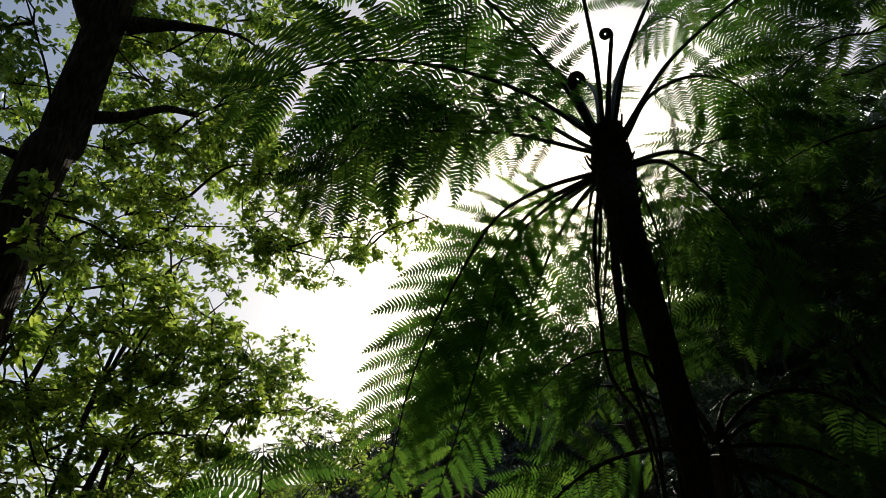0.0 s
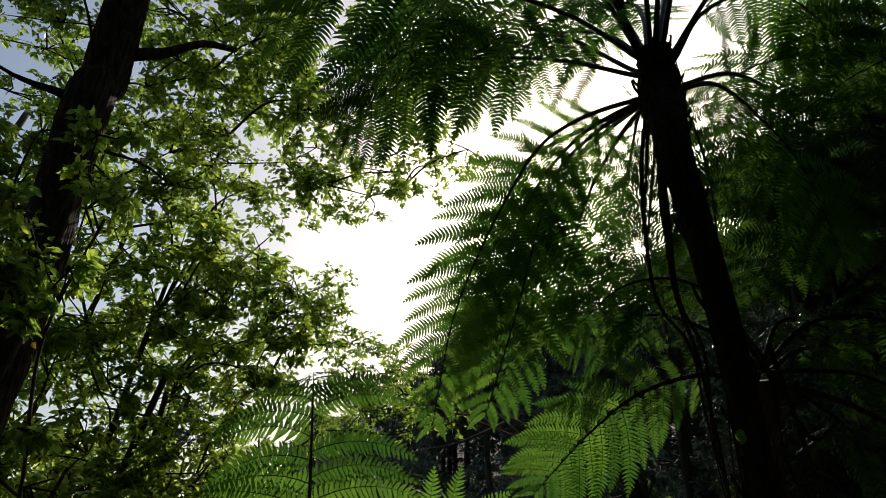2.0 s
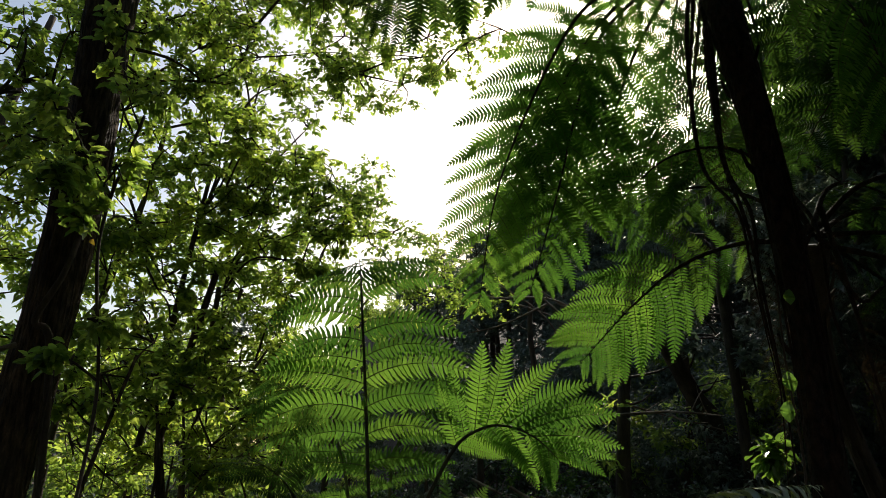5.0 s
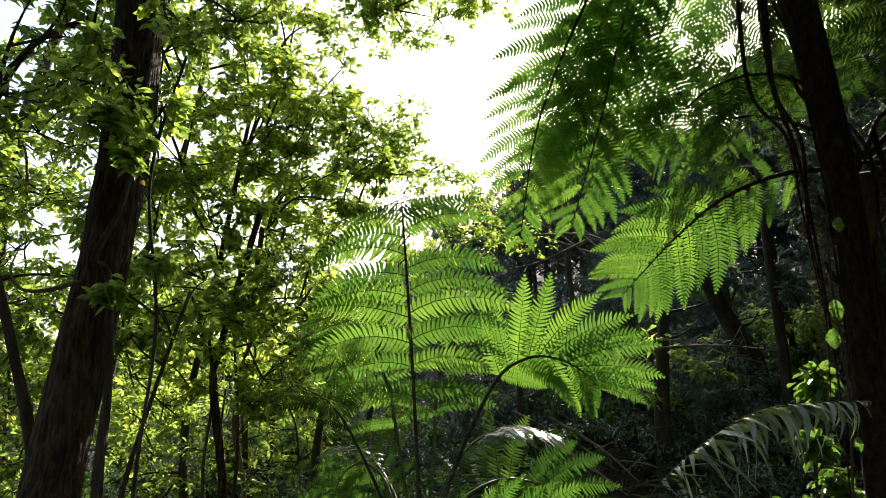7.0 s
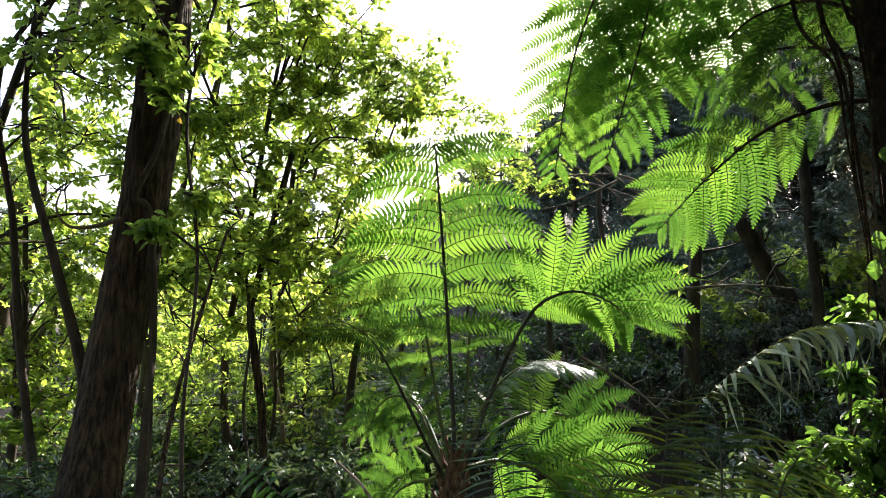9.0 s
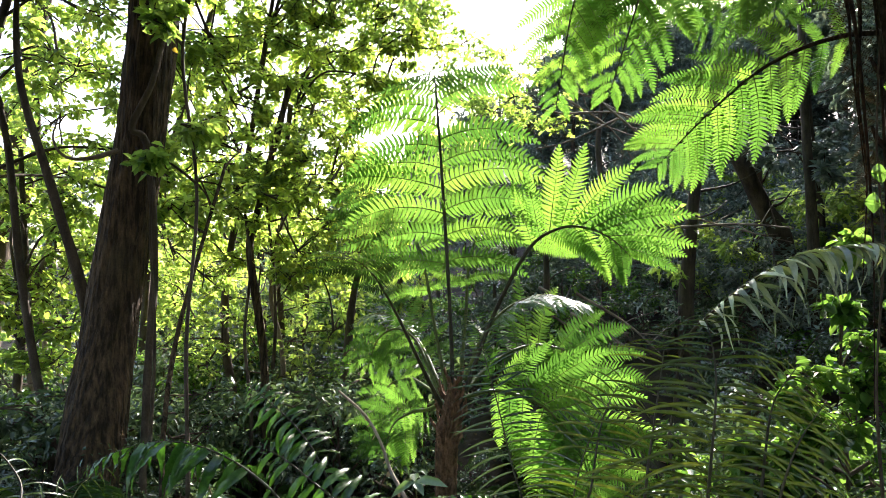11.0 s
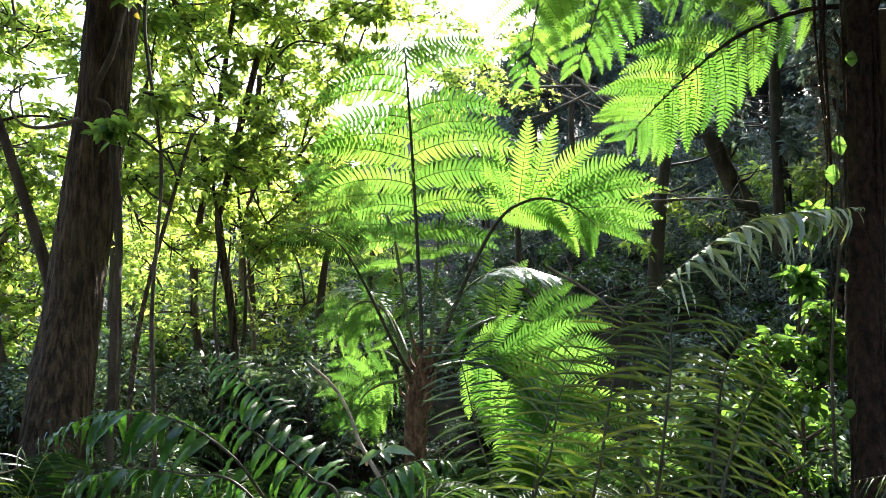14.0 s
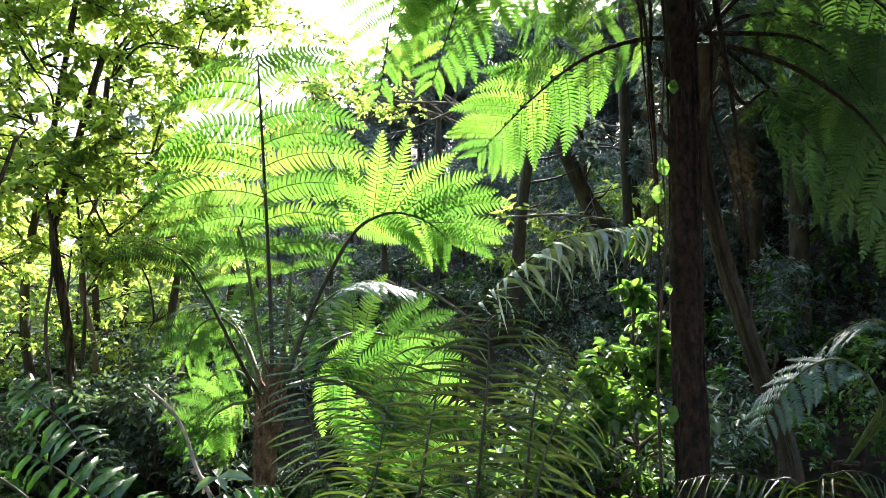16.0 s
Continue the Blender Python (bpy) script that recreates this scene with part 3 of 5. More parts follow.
F.append(([(2.11, 5.00, 3.37), (1.98, 5.45, 3.81), (1.74, 6.04, 4.21), (1.38, 6.53, 4.32), (1.01, 6.99, 4.16)], TOWARDS, 0.75, 18, 0.25, 0.1))
F.append(([(2.10, 4.99, 3.40), (1.93, 5.07, 3.91), (1.65, 5.25, 4.22), (1.25, 5.47, 4.24), (0.87, 5.68, 3.95)], TOWARDS, 0.75, 18, 0.25, 0.1))
F.append(([(2.10, 4.91, 3.33), (2.47, 5.06, 3.39), (2.88, 5.09, 3.36), (3.22, 5.09, 3.14), (3.44, 5.05, 2.74)], TOWARDS, 0.75, 18, 0.25, 0.1))
F.append(([(2.14, 5.00, 3.36), (2.65, 5.50, 3.70), (3.35, 6.00, 3.90), (4.05, 6.30, 3.78), (4.59, 6.40, 3.30)], TOWARDS, 0.95, 20, 0.2, 0.1))
F.append(([(2.15, 5.02, 3.35), (2.64, 5.60, 3.35), (3.20, 6.10, 3.21), (3.75, 6.40, 2.81), (4.18, 6.50, 2.17)], TOWARDS, 0.85, 18, 0.2, 0.1))
for k, (pts, up, wide, pairs, bare, dr) in enumerate(F):
    frond(lean, pts, up, wide, round(pairs * 0.57), PINNAE if k in (0, 5, 6) else PINNAE_DIM, FIBRE, bare, 0.022, 76, 44, dr, seed=80 + k, blunt=0.3, sag=0.28)

# tree fern further along, whose fronds hang against the blue sky
third = thing("tree_fern", (6.2, 6.6, 0), "tree fern at the edge of the clearing with long fronds", "tree fern")
fern_trunk(third, [(6.2, 6.6, -0.6), (6.1, 6.6, 2.5), (5.9, 6.5, 5.6)], [0.17, 0.13, 0.15], 12, 10)
crown = (5.9, 6.5, 5.6)
F = []
F.append(([crown, (4.33, 4.09, 6.59), (3.81, 4.05, 6.75), (3.36, 4.29, 6.72), (2.91, 4.85, 6.32)], TOWARDS, 0.85, 18, 0.12))
F.append(([crown, (4.42, 4.57, 6.03), (3.90, 4.53, 6.06), (3.35, 4.73, 5.96), (2.78, 5.16, 5.69)], TOWARDS, 0.75, 18, 0.12))
F.append(([crown, (4.37, 4.69, 5.56), (3.90, 4.72, 5.45), (3.44, 4.93, 5.23), (3.05, 5.31, 4.81)], TOWARDS, 0.75, 16, 0.12))
F.append(([crown, (4.27, 3.79, 7.19), (3.67, 3.68, 7.42), (3.12, 3.80, 7.41), (2.53, 4.21, 7.14)], TOWARDS, 0.85, 16, 0.12))
F.append(([crown, (4.30, 4.79, 5.09), (3.90, 4.87, 4.80), (3.59, 5.02, 4.45), (3.37, 5.26, 3.95)], TOWARDS, 0.7, 15, 0.12))
F.append(([crown, (3.79, 5.06, 5.60), (3.20, 5.10, 5.73), (2.66, 5.22, 5.62), (2.14, 5.67, 5.11)], TOWARDS, 0.9, 19, 0.12))
F.append(([crown, (3.76, 4.90, 6.18), (3.07, 4.95, 6.34), (2.48, 5.08, 6.25), (1.99, 5.45, 5.90)], TOWARDS, 0.9, 19, 0.12))
F.append(([crown, (3.76, 5.20, 5.02), (3.30, 5.25, 5.02), (2.78, 5.42, 4.82), (2.42, 5.74, 4.29)], TOWARDS, 0.9, 19, 0.12))
F.append(([crown, (6.4, 5.2, 6.2), (6.7, 4.0, 5.9), (6.8, 3.0, 5.0)], UP, 0.8, 14, 0.15))
F.append(([crown, (7.2, 6.9, 6.3), (8.3, 7.2, 6.0), (9.2, 7.4, 5.1)], UP, 0.8, 14, 0.15))
F.append(([crown, (6.2, 8.0, 6.3), (6.5, 9.2, 6.0), (6.8, 10.1, 5.0)], UP, 0.8, 14, 0.15))
F.append(([crown, (4.38, 4.20, 7.09), (3.96, 4.30, 7.28), (3.48, 4.50, 7.19), (3.02, 4.80, 6.87)], TOWARDS, 0.85, 20, 0.15))
F.append(([crown, (4.58, 4.60, 6.70), (4.09, 4.60, 6.84), (3.55, 4.70, 6.71), (3.04, 4.90, 6.30)], TOWARDS, 0.85, 20, 0.15))
F.append(([crown, (4.69, 4.90, 6.19), (4.21, 4.90, 6.40), (3.73, 5.00, 6.26), (3.27, 5.20, 5.86)], TOWARDS, 0.85, 20, 0.15))
F.append(([crown, (4.46, 4.00, 7.65), (3.86, 4.00, 7.47), (3.40, 4.20, 7.39), (2.91, 4.40, 7.06)], TOWARDS, 0.85, 20, 0.15))
for k, (pts, up, wide, pairs, bare) in enumerate(F):
    # fronds on the dark side take the blade with shade in its colour
    frond(third, pts, up, wide, round(pairs * 0.85), PINNAE_DIM if k in (2, 4, 5) or k > 6 else PINNAE, STIPE, bare, 0.022, droop=0.1, seed=100 + k)

# young tree fern in the clearing
young = thing("tree_fern", (-1.29, 5.79, 0.02), "young tree fern with bright green fronds rising from a short trunk", "tree fern")
fern_trunk(young, [(-1.33, 5.97, -1.1), (-1.29, 5.78, 0.21), (-1.26, 5.80, 0.54), (-1.25, 5.82, 0.85)], [0.095, 0.085, 0.095, 0.06, 0.02], 5, 40, 10, FIBRE_YOUNG)
F = [
    ([(-1.24, 5.80, 0.73), (-1.27, 5.82, 1.41), (-1.35, 5.90, 2.50), (-1.42, 6.00, 3.24), (-1.47, 6.15, 3.55), (-1.57, 6.50, 3.80)], (0.05, -1, 0.3), 0.98, 12, PINNAE_FULL, 0.26, 72, 46, 0.6, 0.05),
    ([(-1.13, 5.79, 0.74), (-0.90, 5.82, 1.36), (-0.60, 5.80, 1.92), (-0.36, 5.75, 2.09), (-0.14, 5.70, 2.10), (0.07, 5.62, 2.00), (0.22, 5.56, 1.85)], (0, -1, -0.05), 0.66, 12, PINNAE_FULL, 0.34, 66, 30, 0.1, 0.12),
    ([(-1.32, 5.75, 0.60), (-1.43, 5.55, 0.90), (-1.64, 5.35, 1.42), (-1.79, 5.15, 1.73), (-1.96, 4.90, 1.87)], UP, 0.55, 7, PINNAE_DIM, 0.5, 76, 50, 0.2, 0.1),
    ([(-1.30, 5.83, 0.73), (-1.43, 6.00, 1.21), (-1.61, 6.20, 1.93), (-1.90, 6.40, 2.44), (-2.41, 6.55, 2.71)], (0, -0.8, 0.6), 0.85, 10, PINNAE, 0.36, 72, 44, 0.35, 0.1),
    ([(-1.19, 5.85, 0.73), (-1.19, 6.20, 1.35), (-1.19, 6.50, 1.89), (-1.02, 6.85, 2.53), (-0.61, 7.20, 2.96)], (0, -0.8, 0.6), 0.85, 10, PINNAE, 0.36, 72, 44, 0.35, 0.1),
    ([(-1.15, 5.90, 0.82), (-1.03, 6.15, 1.17), (-0.81, 6.30, 1.43), (-0.48, 6.35, 1.55), (-0.07, 6.36, 1.45)], UP, 0.42, 14, PINNAE_SHEEN, 0.34, 80, 50, 0.3, 0.1),
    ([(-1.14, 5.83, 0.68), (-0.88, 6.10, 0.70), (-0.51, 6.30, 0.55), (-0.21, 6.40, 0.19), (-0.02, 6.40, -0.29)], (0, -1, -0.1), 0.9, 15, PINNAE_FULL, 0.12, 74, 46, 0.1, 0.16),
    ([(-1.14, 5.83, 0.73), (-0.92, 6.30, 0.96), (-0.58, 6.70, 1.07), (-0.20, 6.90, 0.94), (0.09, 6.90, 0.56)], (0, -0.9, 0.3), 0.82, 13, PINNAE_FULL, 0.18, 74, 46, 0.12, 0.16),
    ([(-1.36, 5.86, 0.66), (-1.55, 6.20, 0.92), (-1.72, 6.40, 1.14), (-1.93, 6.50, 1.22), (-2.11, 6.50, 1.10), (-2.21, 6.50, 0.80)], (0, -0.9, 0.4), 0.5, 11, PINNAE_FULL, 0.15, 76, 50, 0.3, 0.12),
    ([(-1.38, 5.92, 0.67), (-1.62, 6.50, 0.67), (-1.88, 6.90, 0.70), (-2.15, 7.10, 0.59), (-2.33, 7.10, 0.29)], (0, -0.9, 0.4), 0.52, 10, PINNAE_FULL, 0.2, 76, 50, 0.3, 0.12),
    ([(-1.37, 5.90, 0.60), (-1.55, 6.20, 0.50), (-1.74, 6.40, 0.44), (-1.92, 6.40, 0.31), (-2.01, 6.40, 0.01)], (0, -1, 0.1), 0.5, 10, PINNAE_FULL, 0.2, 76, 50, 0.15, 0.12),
    ([(-1.35, 5.90, 0.70), (-1.64, 6.40, 1.06), (-1.98, 6.90, 1.28), (-2.29, 7.10, 1.35), (-2.57, 7.10, 1.23)], UP, 0.3, 12, PINNAE_SHEEN, 0.34, 80, 50, 0.3, 0.1),
]
for k, (pts, up, wide, pairs, kind, bare, first, last, sag, sweep) in enumerate(F):
    frond(young, pts, up, wide, pairs, kind, STIPE if k < 3 else STIPE_GREEN, bare, 0.021, first, last, 0.03, seed=120 + k, sag=sag, sweep=sweep, base=0.7 if k < 2 else 0.5, lop=-0.2 if k == 1 else 0.0)


# ---- sword ferns near the path ----
def sword_fern(base, label, fronds, group="ferns near the path"):
    base = (base[0], base[1], float(height(base[0], base[1])) - 0.02)
    plant = thing("sword_fern", base, label, "fern", group)
    for k, (pts, up, wide, pairs, bare, dr, kind) in enumerate(fronds):
        frond(plant, [base, *pts], up, wide, pairs, kind, STIPE, bare, 0.008, 58 if kind is STRAPS_LIMP else 94, 38 if kind is STRAPS_LIMP else 62, dr, seed=int(abs(base[0]) * 100) + k, peak=0.3, sag=0.75 if kind is STRAPS_LIMP else 0.6 if kind is STRAPS_BROAD else 0.3 if kind is STRAPS_DARK else 0.5, gaps=0.1, sweep=0.0 if kind is STRAPS_LIMP else 0.1, base=0.7)
    return plant


sword_fern((0.24, 2.45, 0.0), "upright sword fern with dark stems and long narrow leaflets", [
    ([(0.17, 2.45, 0.57), (0.19, 2.42, 0.88), (0.22, 2.42, 1.17), (0.23, 2.48, 1.33), (0.22, 2.60, 1.49)], TOWARDS, 0.31, 24, 0.25, 0.05, STRAPS),
    ([(-0.02, 2.55, 0.52), (0.00, 2.53, 0.85), (0.04, 2.60, 1.06), (0.08, 2.70, 1.23), (0.13, 2.85, 1.42)], TOWARDS, 0.29, 22, 0.25, 0.05, STRAPS),
    ([(0.33, 2.40, 0.71), (0.36, 2.40, 0.97), (0.39, 2.38, 1.18), (0.46, 2.35, 1.31)], TOWARDS, 0.22, 16, 0.35, 0.1, STRAPS),
    ([(0.33, 2.30, 0.64), (0.37, 2.30, 0.87), (0.44, 2.32, 1.06), (0.54, 2.35, 1.20)], TOWARDS, 0.24, 18, 0.25, 0.1, STRAPS),
    ([(-0.22, 2.75, 0.48), (-0.18, 2.75, 0.80), (-0.13, 2.80, 1.05), (-0.03, 2.85, 1.24)], TOWARDS, 0.27, 20, 0.25, 0.1, STRAPS),
])
sword_fern((0.5, 2.6, 0.0), "sword fern with one long arching frond of limp leaflets, painted pale for sheen", [
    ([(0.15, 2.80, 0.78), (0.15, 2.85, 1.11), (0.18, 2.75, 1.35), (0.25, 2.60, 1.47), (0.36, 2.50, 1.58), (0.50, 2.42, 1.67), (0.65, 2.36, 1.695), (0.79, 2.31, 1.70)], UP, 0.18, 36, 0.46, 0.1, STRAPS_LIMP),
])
sword_fern((-0.5, 3.9, -0.02), "sword fern with pale arching leaflets beside the young tree fern", [
    ([(-0.50, 3.85, 0.28), (-0.59, 3.95, 0.58), (-0.68, 4.05, 0.90), (-0.78, 4.20, 1.19), (-0.87, 4.35, 1.49)], TOWARDS, 0.3, 33, 0.12, 0.05, STRAPS_DARK),
    ([(-0.31, 3.70, 0.15), (-0.23, 3.75, 0.56), (-0.13, 3.80, 0.82), (0.02, 3.80, 1.01)], TOWARDS, 0.3, 18, 0.15, 0.1, STRAPS_DARK),
])
sword_fern((-0.95, 2.75, 0.0), "sword fern with broad dark green leaflets arching over the path edge", [
    ([(-1.02, 2.70, 0.55), (-1.16, 2.75, 0.64), (-1.35, 2.80, 0.75), (-1.53, 2.85, 0.84), (-1.72, 2.90, 0.87)], (0, -0.7, 0.7), 0.2, 19, 0.12, 0.1, STRAPS_BROAD),
    ([(-1.23, 2.90, 0.53), (-1.38, 3.00, 0.77), (-1.54, 3.10, 0.91), (-1.68, 3.15, 1.00), (-1.85, 3.20, 1.10)], (0, -0.7, 0.7), 0.17, 17, 0.3, 0.15, STRAPS_BROAD),
    ([(-1.35, 2.70, 0.57), (-1.57, 2.70, 0.79), (-1.85, 2.70, 0.90), (-2.13, 2.70, 0.88), (-2.33, 2.65, 0.78)], UP, 0.25, 17, 0.25, 0.2, STRAPS_BROAD),
    ([(-0.95, 2.80, 0.53), (-0.87, 2.85, 0.64), (-0.73, 2.90, 0.69), (-0.57, 2.92, 0.69)], UP, 0.19, 13, 0.2, 0.2, STRAPS_BROAD),
    ([(-1.31, 2.50, 0.63), (-1.58, 2.50, 0.71), (-1.86, 2.50, 0.72), (-2.14, 2.50, 0.64)], UP, 0.2, 16, 0.2, 0.25, STRAPS_BROAD),
])
sword_fern((-2.6, 3.6, 0.0), "sword fern with fine pale leaflets at the foot of the tree", [
    ([(-2.77, 2.89, 0.45), (-2.70, 2.98, 0.56), (-2.61, 3.07, 0.63), (-2.51, 3.16, 0.70)], TOWARDS, 0.22, 18, 0.1, 0.1, STRAPS),
    ([(-2.74, 2.89, 0.40), (-2.91, 2.96, 0.64), (-3.10, 2.96, 0.80), (-3.31, 2.91, 0.83)], UP, 0.3, 18, 0.1, 0.1, STRAPS),
])
sword_fern((1.9, 3.3, 0.0), "sword fern with silvery fronds beside a tree fern", [
    ([(1.67, 3.10, 0.57), (1.56, 3.17, 0.62), (1.39, 3.25, 0.63), (1.15, 3.33, 0.56)], UP, 0.3, 18, 0.15, 0.2, STRAPS),
    ([(1.73, 3.07, 0.57), (1.75, 2.97, 0.70), (1.86, 2.91, 0.71), (1.94, 2.83, 0.64)], UP, 0.28, 16, 0.15, 0.2, STRAPS),
])
small = thing("tree_fern", (2.75, 4.5, 0.1), "low tree fern beside the dark slope, its fronds painted pale for sky sheen", "tree fern")
fern_trunk(small, [(2.75, 4.5, -0.9), (2.75, 4.5, 0.35)], [0.09, 0.08], 15, 6)
for k, (pts, wide) in enumerate((
        ([(2.75, 4.16, 0.77), (2.58, 4.19, 1.03), (2.31, 4.22, 0.97), (2.00, 4.21, 0.61)], 0.4),
        ([(2.87, 4.11, 1.04), (2.85, 4.27, 1.27), (2.72, 4.47, 1.19), (2.52, 4.67, 0.91)], 0.42),
        ([(2.87, 3.87, 1.07), (2.88, 3.75, 1.20), (2.88, 3.61, 1.09), (2.87, 3.46, 0.89)], 0.4))):
    frond(small, [(2.75, 4.5, 0.35), *pts], (0, -0.3, 0.95), wide * 0.72, 11, PINNAE_SHEEN, STIPE_GREEN, 0.3, 0.014, droop=0.15, seed=160 + k)


# ---- leafy trees ----
def leafy_tree(name, label, points, radii, puffs, leaf, bark, size=0.1, dense=2400, group="", category="tree", sides=12, rough=0.05, seed=1, limb=0.03, flat=0.5, twig=True, slim=0.54, split=4, simple=False):
    """A trunk along the points, a limb to each tuft of the crown (its middle and reach), twigs, and leaves along the twigs."""
    r = np.random.default_rng(seed)
    low = float(height(points[0][0], points[0][1])) - 0.1
    if (points[0][0], points[0][1]) != (0, 0) and points[0][2] > low:
        points = [(points[0][0], points[0][1], low), *points]
    tree = thing(name, points[0], label, category, group)
    c = curve(points, 160 if sides > 30 else 50 if twig else 18)
    part("trunk", Geo().tube(c, radii, sides, 0, rough, seed), tree, materials=bark)
    crown_geo, twig_geo, wood = Geo(), Geo(), Geo()
    nodes = [p for p in c[len(c) // 4::max(3, len(c) // 16)]]
    order = sorted(puffs, key=lambda p: min(np.linalg.norm(np.array(p[:3]) - q) for q in nodes))
    tufts = []
    for x, y, z, reach in order:
        mid = np.array([x, y, z])
        foot = min(nodes, key=lambda q: np.linalg.norm(mid - q) + 1.5 * max(0.0, q[2] - z + 0.2))
        way = np.linalg.norm(mid - foot)
        bend = (foot + mid) / 2 + r.normal(0, 0.07 * way, 3) + np.array([0, 0, 0.08 * way])
        if way > 0.15:
            thick = min(limb, 0.008 + 0.009 * way)
            line = curve([foot, bend, mid], 12 if twig else 6)
            if twig:
                part("limb", Geo().tube(line, [thick, thick * 0.45], 6), tree, materials=bark)
            else:
                wood.tube(line, [thick, thick * 0.45], 4)
        nodes.append(mid)
        for k in range(split):
            off = unit(r.normal(size=3)) * reach * (r.uniform(0.4, 1.4) if twig else r.uniform(0.35, 1.1)) * np.array([1, 1, 0.8])
            tufts.append((mid + off, reach * (r.uniform(0.5, 0.95) if twig else r.uniform(0.4, 0.75))))
            wood.tube(np.array([mid, mid + off * 0.5 + r.normal(0, 0.05, 3), mid + off]), [0.011, 0.005], 4 if twig else 3)
    if puffs:
        tagged(part("branchwork", wood, tree, materials=bark), kind="stuff")
    for mid, reach in tufts:
        total = max(40, int(dense * reach * reach * (0.56 if twig else 1)))
        stems = max(5, total // 26)
        ends = unit(r.normal(size=(stems, 3))) * (reach * r.uniform(0.35, 1.15, (stems, 1)) ** 0.6) * np.array([1, 1, flat])
        starts = ends * r.uniform(0.0, 0.3, (stems, 1)) + r.normal(0, 0.08 * reach, (stems, 3))
        if twig:
            for a, b in zip(starts, ends):
                twig_geo.tube(mid + np.array([a, (a + b) / 2 + [0, 0, 0.04], b]), [0.006, 0.002], 3)
        own = np.repeat(np.arange(stems), total // stems)
        u = r.uniform(0.1, 1.05, len(own))[:, None]
        pos = mid + starts[own] + (ends - starts)[own] * u + r.normal(0, 0.03, (len(own), 3))
        way = unit(unit(ends - starts)[own] * 0.6 + r.normal(0, 0.6, (len(own), 3)) * np.array([1, 1, 0.6]) + np.array([0, 0, -0.2]))
        up = np.array([0, 0, 1.0]) + r.normal(0, 0.45, (len(own), 3))
        crown_geo.leaves(pos, way, up, size * r.uniform(0.6, 1.25, len(own)), slim, simple=simple)
    if twig and puffs:
        tagged(part("twigwork", twig_geo, tree, materials=bark), kind="stuff")
    if puffs:
        part("crown", crown_geo, tree, materials=leaf)
    return tree


def tufts(near, far, n, reach, seed):
    """n tufts (middle and reach) spread evenly through the space between a near and a far quad, by their corners row by row."""
    near, far = np.array(near), np.array(far)
    r = np.random.default_rng(seed)
    wide, high = np.linalg.norm(near[1] - near[0]), np.linalg.norm(near[2] - near[0])
    spots, tries = [], 0
    while len(spots) < n:
        tries += 1
        u, v = r.random(), r.random()
        if all(math.hypot((u - p) * wide, (v - q) * high) > 0.75 * math.sqrt(wide * high / n) * 0.99 ** (tries / 20) for p, q in spots):
            spots.append((u, v))
    out = []
    for u, v in spots:
        d = r.random()
        quad = near + (far - near) * d
        mid = (quad[0] * (1 - u) + quad[1] * u) * (1 - v) + (quad[2] * (1 - u) + quad[3] * u) * v
        out.append((*mid, (reach[0] + (reach[1] - reach[0]) * d) * r.uniform(0.75, 1.25)))
    return out


big = leafy_tree("broadleaf_tree", "large leaning forest tree with rough dark brown bark", [
    (-3.90, 4.70, -0.13), (-3.95, 4.86, 0.31), (-4.01, 5.14, 1.46), (-3.88, 5.27, 2.98), (-3.81, 5.30, 4.36), (-3.75, 5.24, 6.14), (-3.73, 5.32, 6.54), (-3.52, 5.03, 7.90), (-3.16, 4.58, 9.71)],
    [0.27, 0.25, 0.225, 0.205, 0.2, 0.21, 0.22, 0.2, 0.12], [
    (-3.61, 4.22, 6.92, 0.46), (-4.24, 5.18, 7.11, 0.56), (-4.44, 5.93, 6.99, 0.44), (-3.10, 5.65, 8.16, 0.55), (-2.47, 5.53, 8.53, 0.59), (-2.72, 6.36, 7.94, 0.57), (-3.41, 6.79, 7.57, 0.39),
    (-2.28, 7.15, 7.69, 0.55), (-1.61, 7.68, 7.74, 0.60), (-2.58, 7.83, 7.16, 0.60), (-2.06, 8.10, 6.97, 0.48), (-1.17, 8.31, 7.30, 0.49), (-0.85, 7.86, 7.99, 0.57), (-3.27, 7.66, 7.03, 0.48),
    (-1.52, 6.09, 9.01, 0.70), (-2.14, 6.66, 8.45, 0.63), (-0.37, 7.52, 8.45, 0.66), (-4.40, 4.37, 6.93, 0.59), (-3.66, 4.81, 8.55, 0.74), (-2.52, 4.89, 9.00, 0.81), (-3.78, 7.29, 7.22, 0.36)]
    + tufts([(-3.95, 5.15, 8.41), (-1.93, 5.54, 8.96), (-4.11, 6.56, 6.84), (-2.01, 7.13, 7.32)], [(-4.72, 6.16, 9.68), (-2.31, 6.63, 10.35), (-4.91, 7.85, 7.81), (-2.40, 8.54, 8.37)], 22, (0.393, 0.470), 4) + tufts([(-2.52, 6.79, 8.78), (-0.05, 6.98, 9.03), (-2.55, 8.30, 6.81), (-0.03, 8.57, 7.00)], [(-2.89, 7.81, 9.81), (-0.06, 8.04, 10.10), (-2.93, 9.55, 7.55), (-0.03, 9.86, 7.77)], 22, (0.410, 0.472), 5) + tufts([(-4.86, 4.77, 7.01), (-2.63, 5.53, 7.78), (-5.06, 5.83, 5.52), (-2.77, 6.83, 6.14)], [(-5.98, 5.89, 8.22), (-3.23, 6.83, 9.17), (-6.23, 7.19, 6.39), (-3.41, 8.43, 7.15)], 24, (0.321, 0.396), 8),
    LEAF, BARK, 0.082, 1400, sides=72, rough=0.03, seed=11, limb=0.06, slim=0.56)
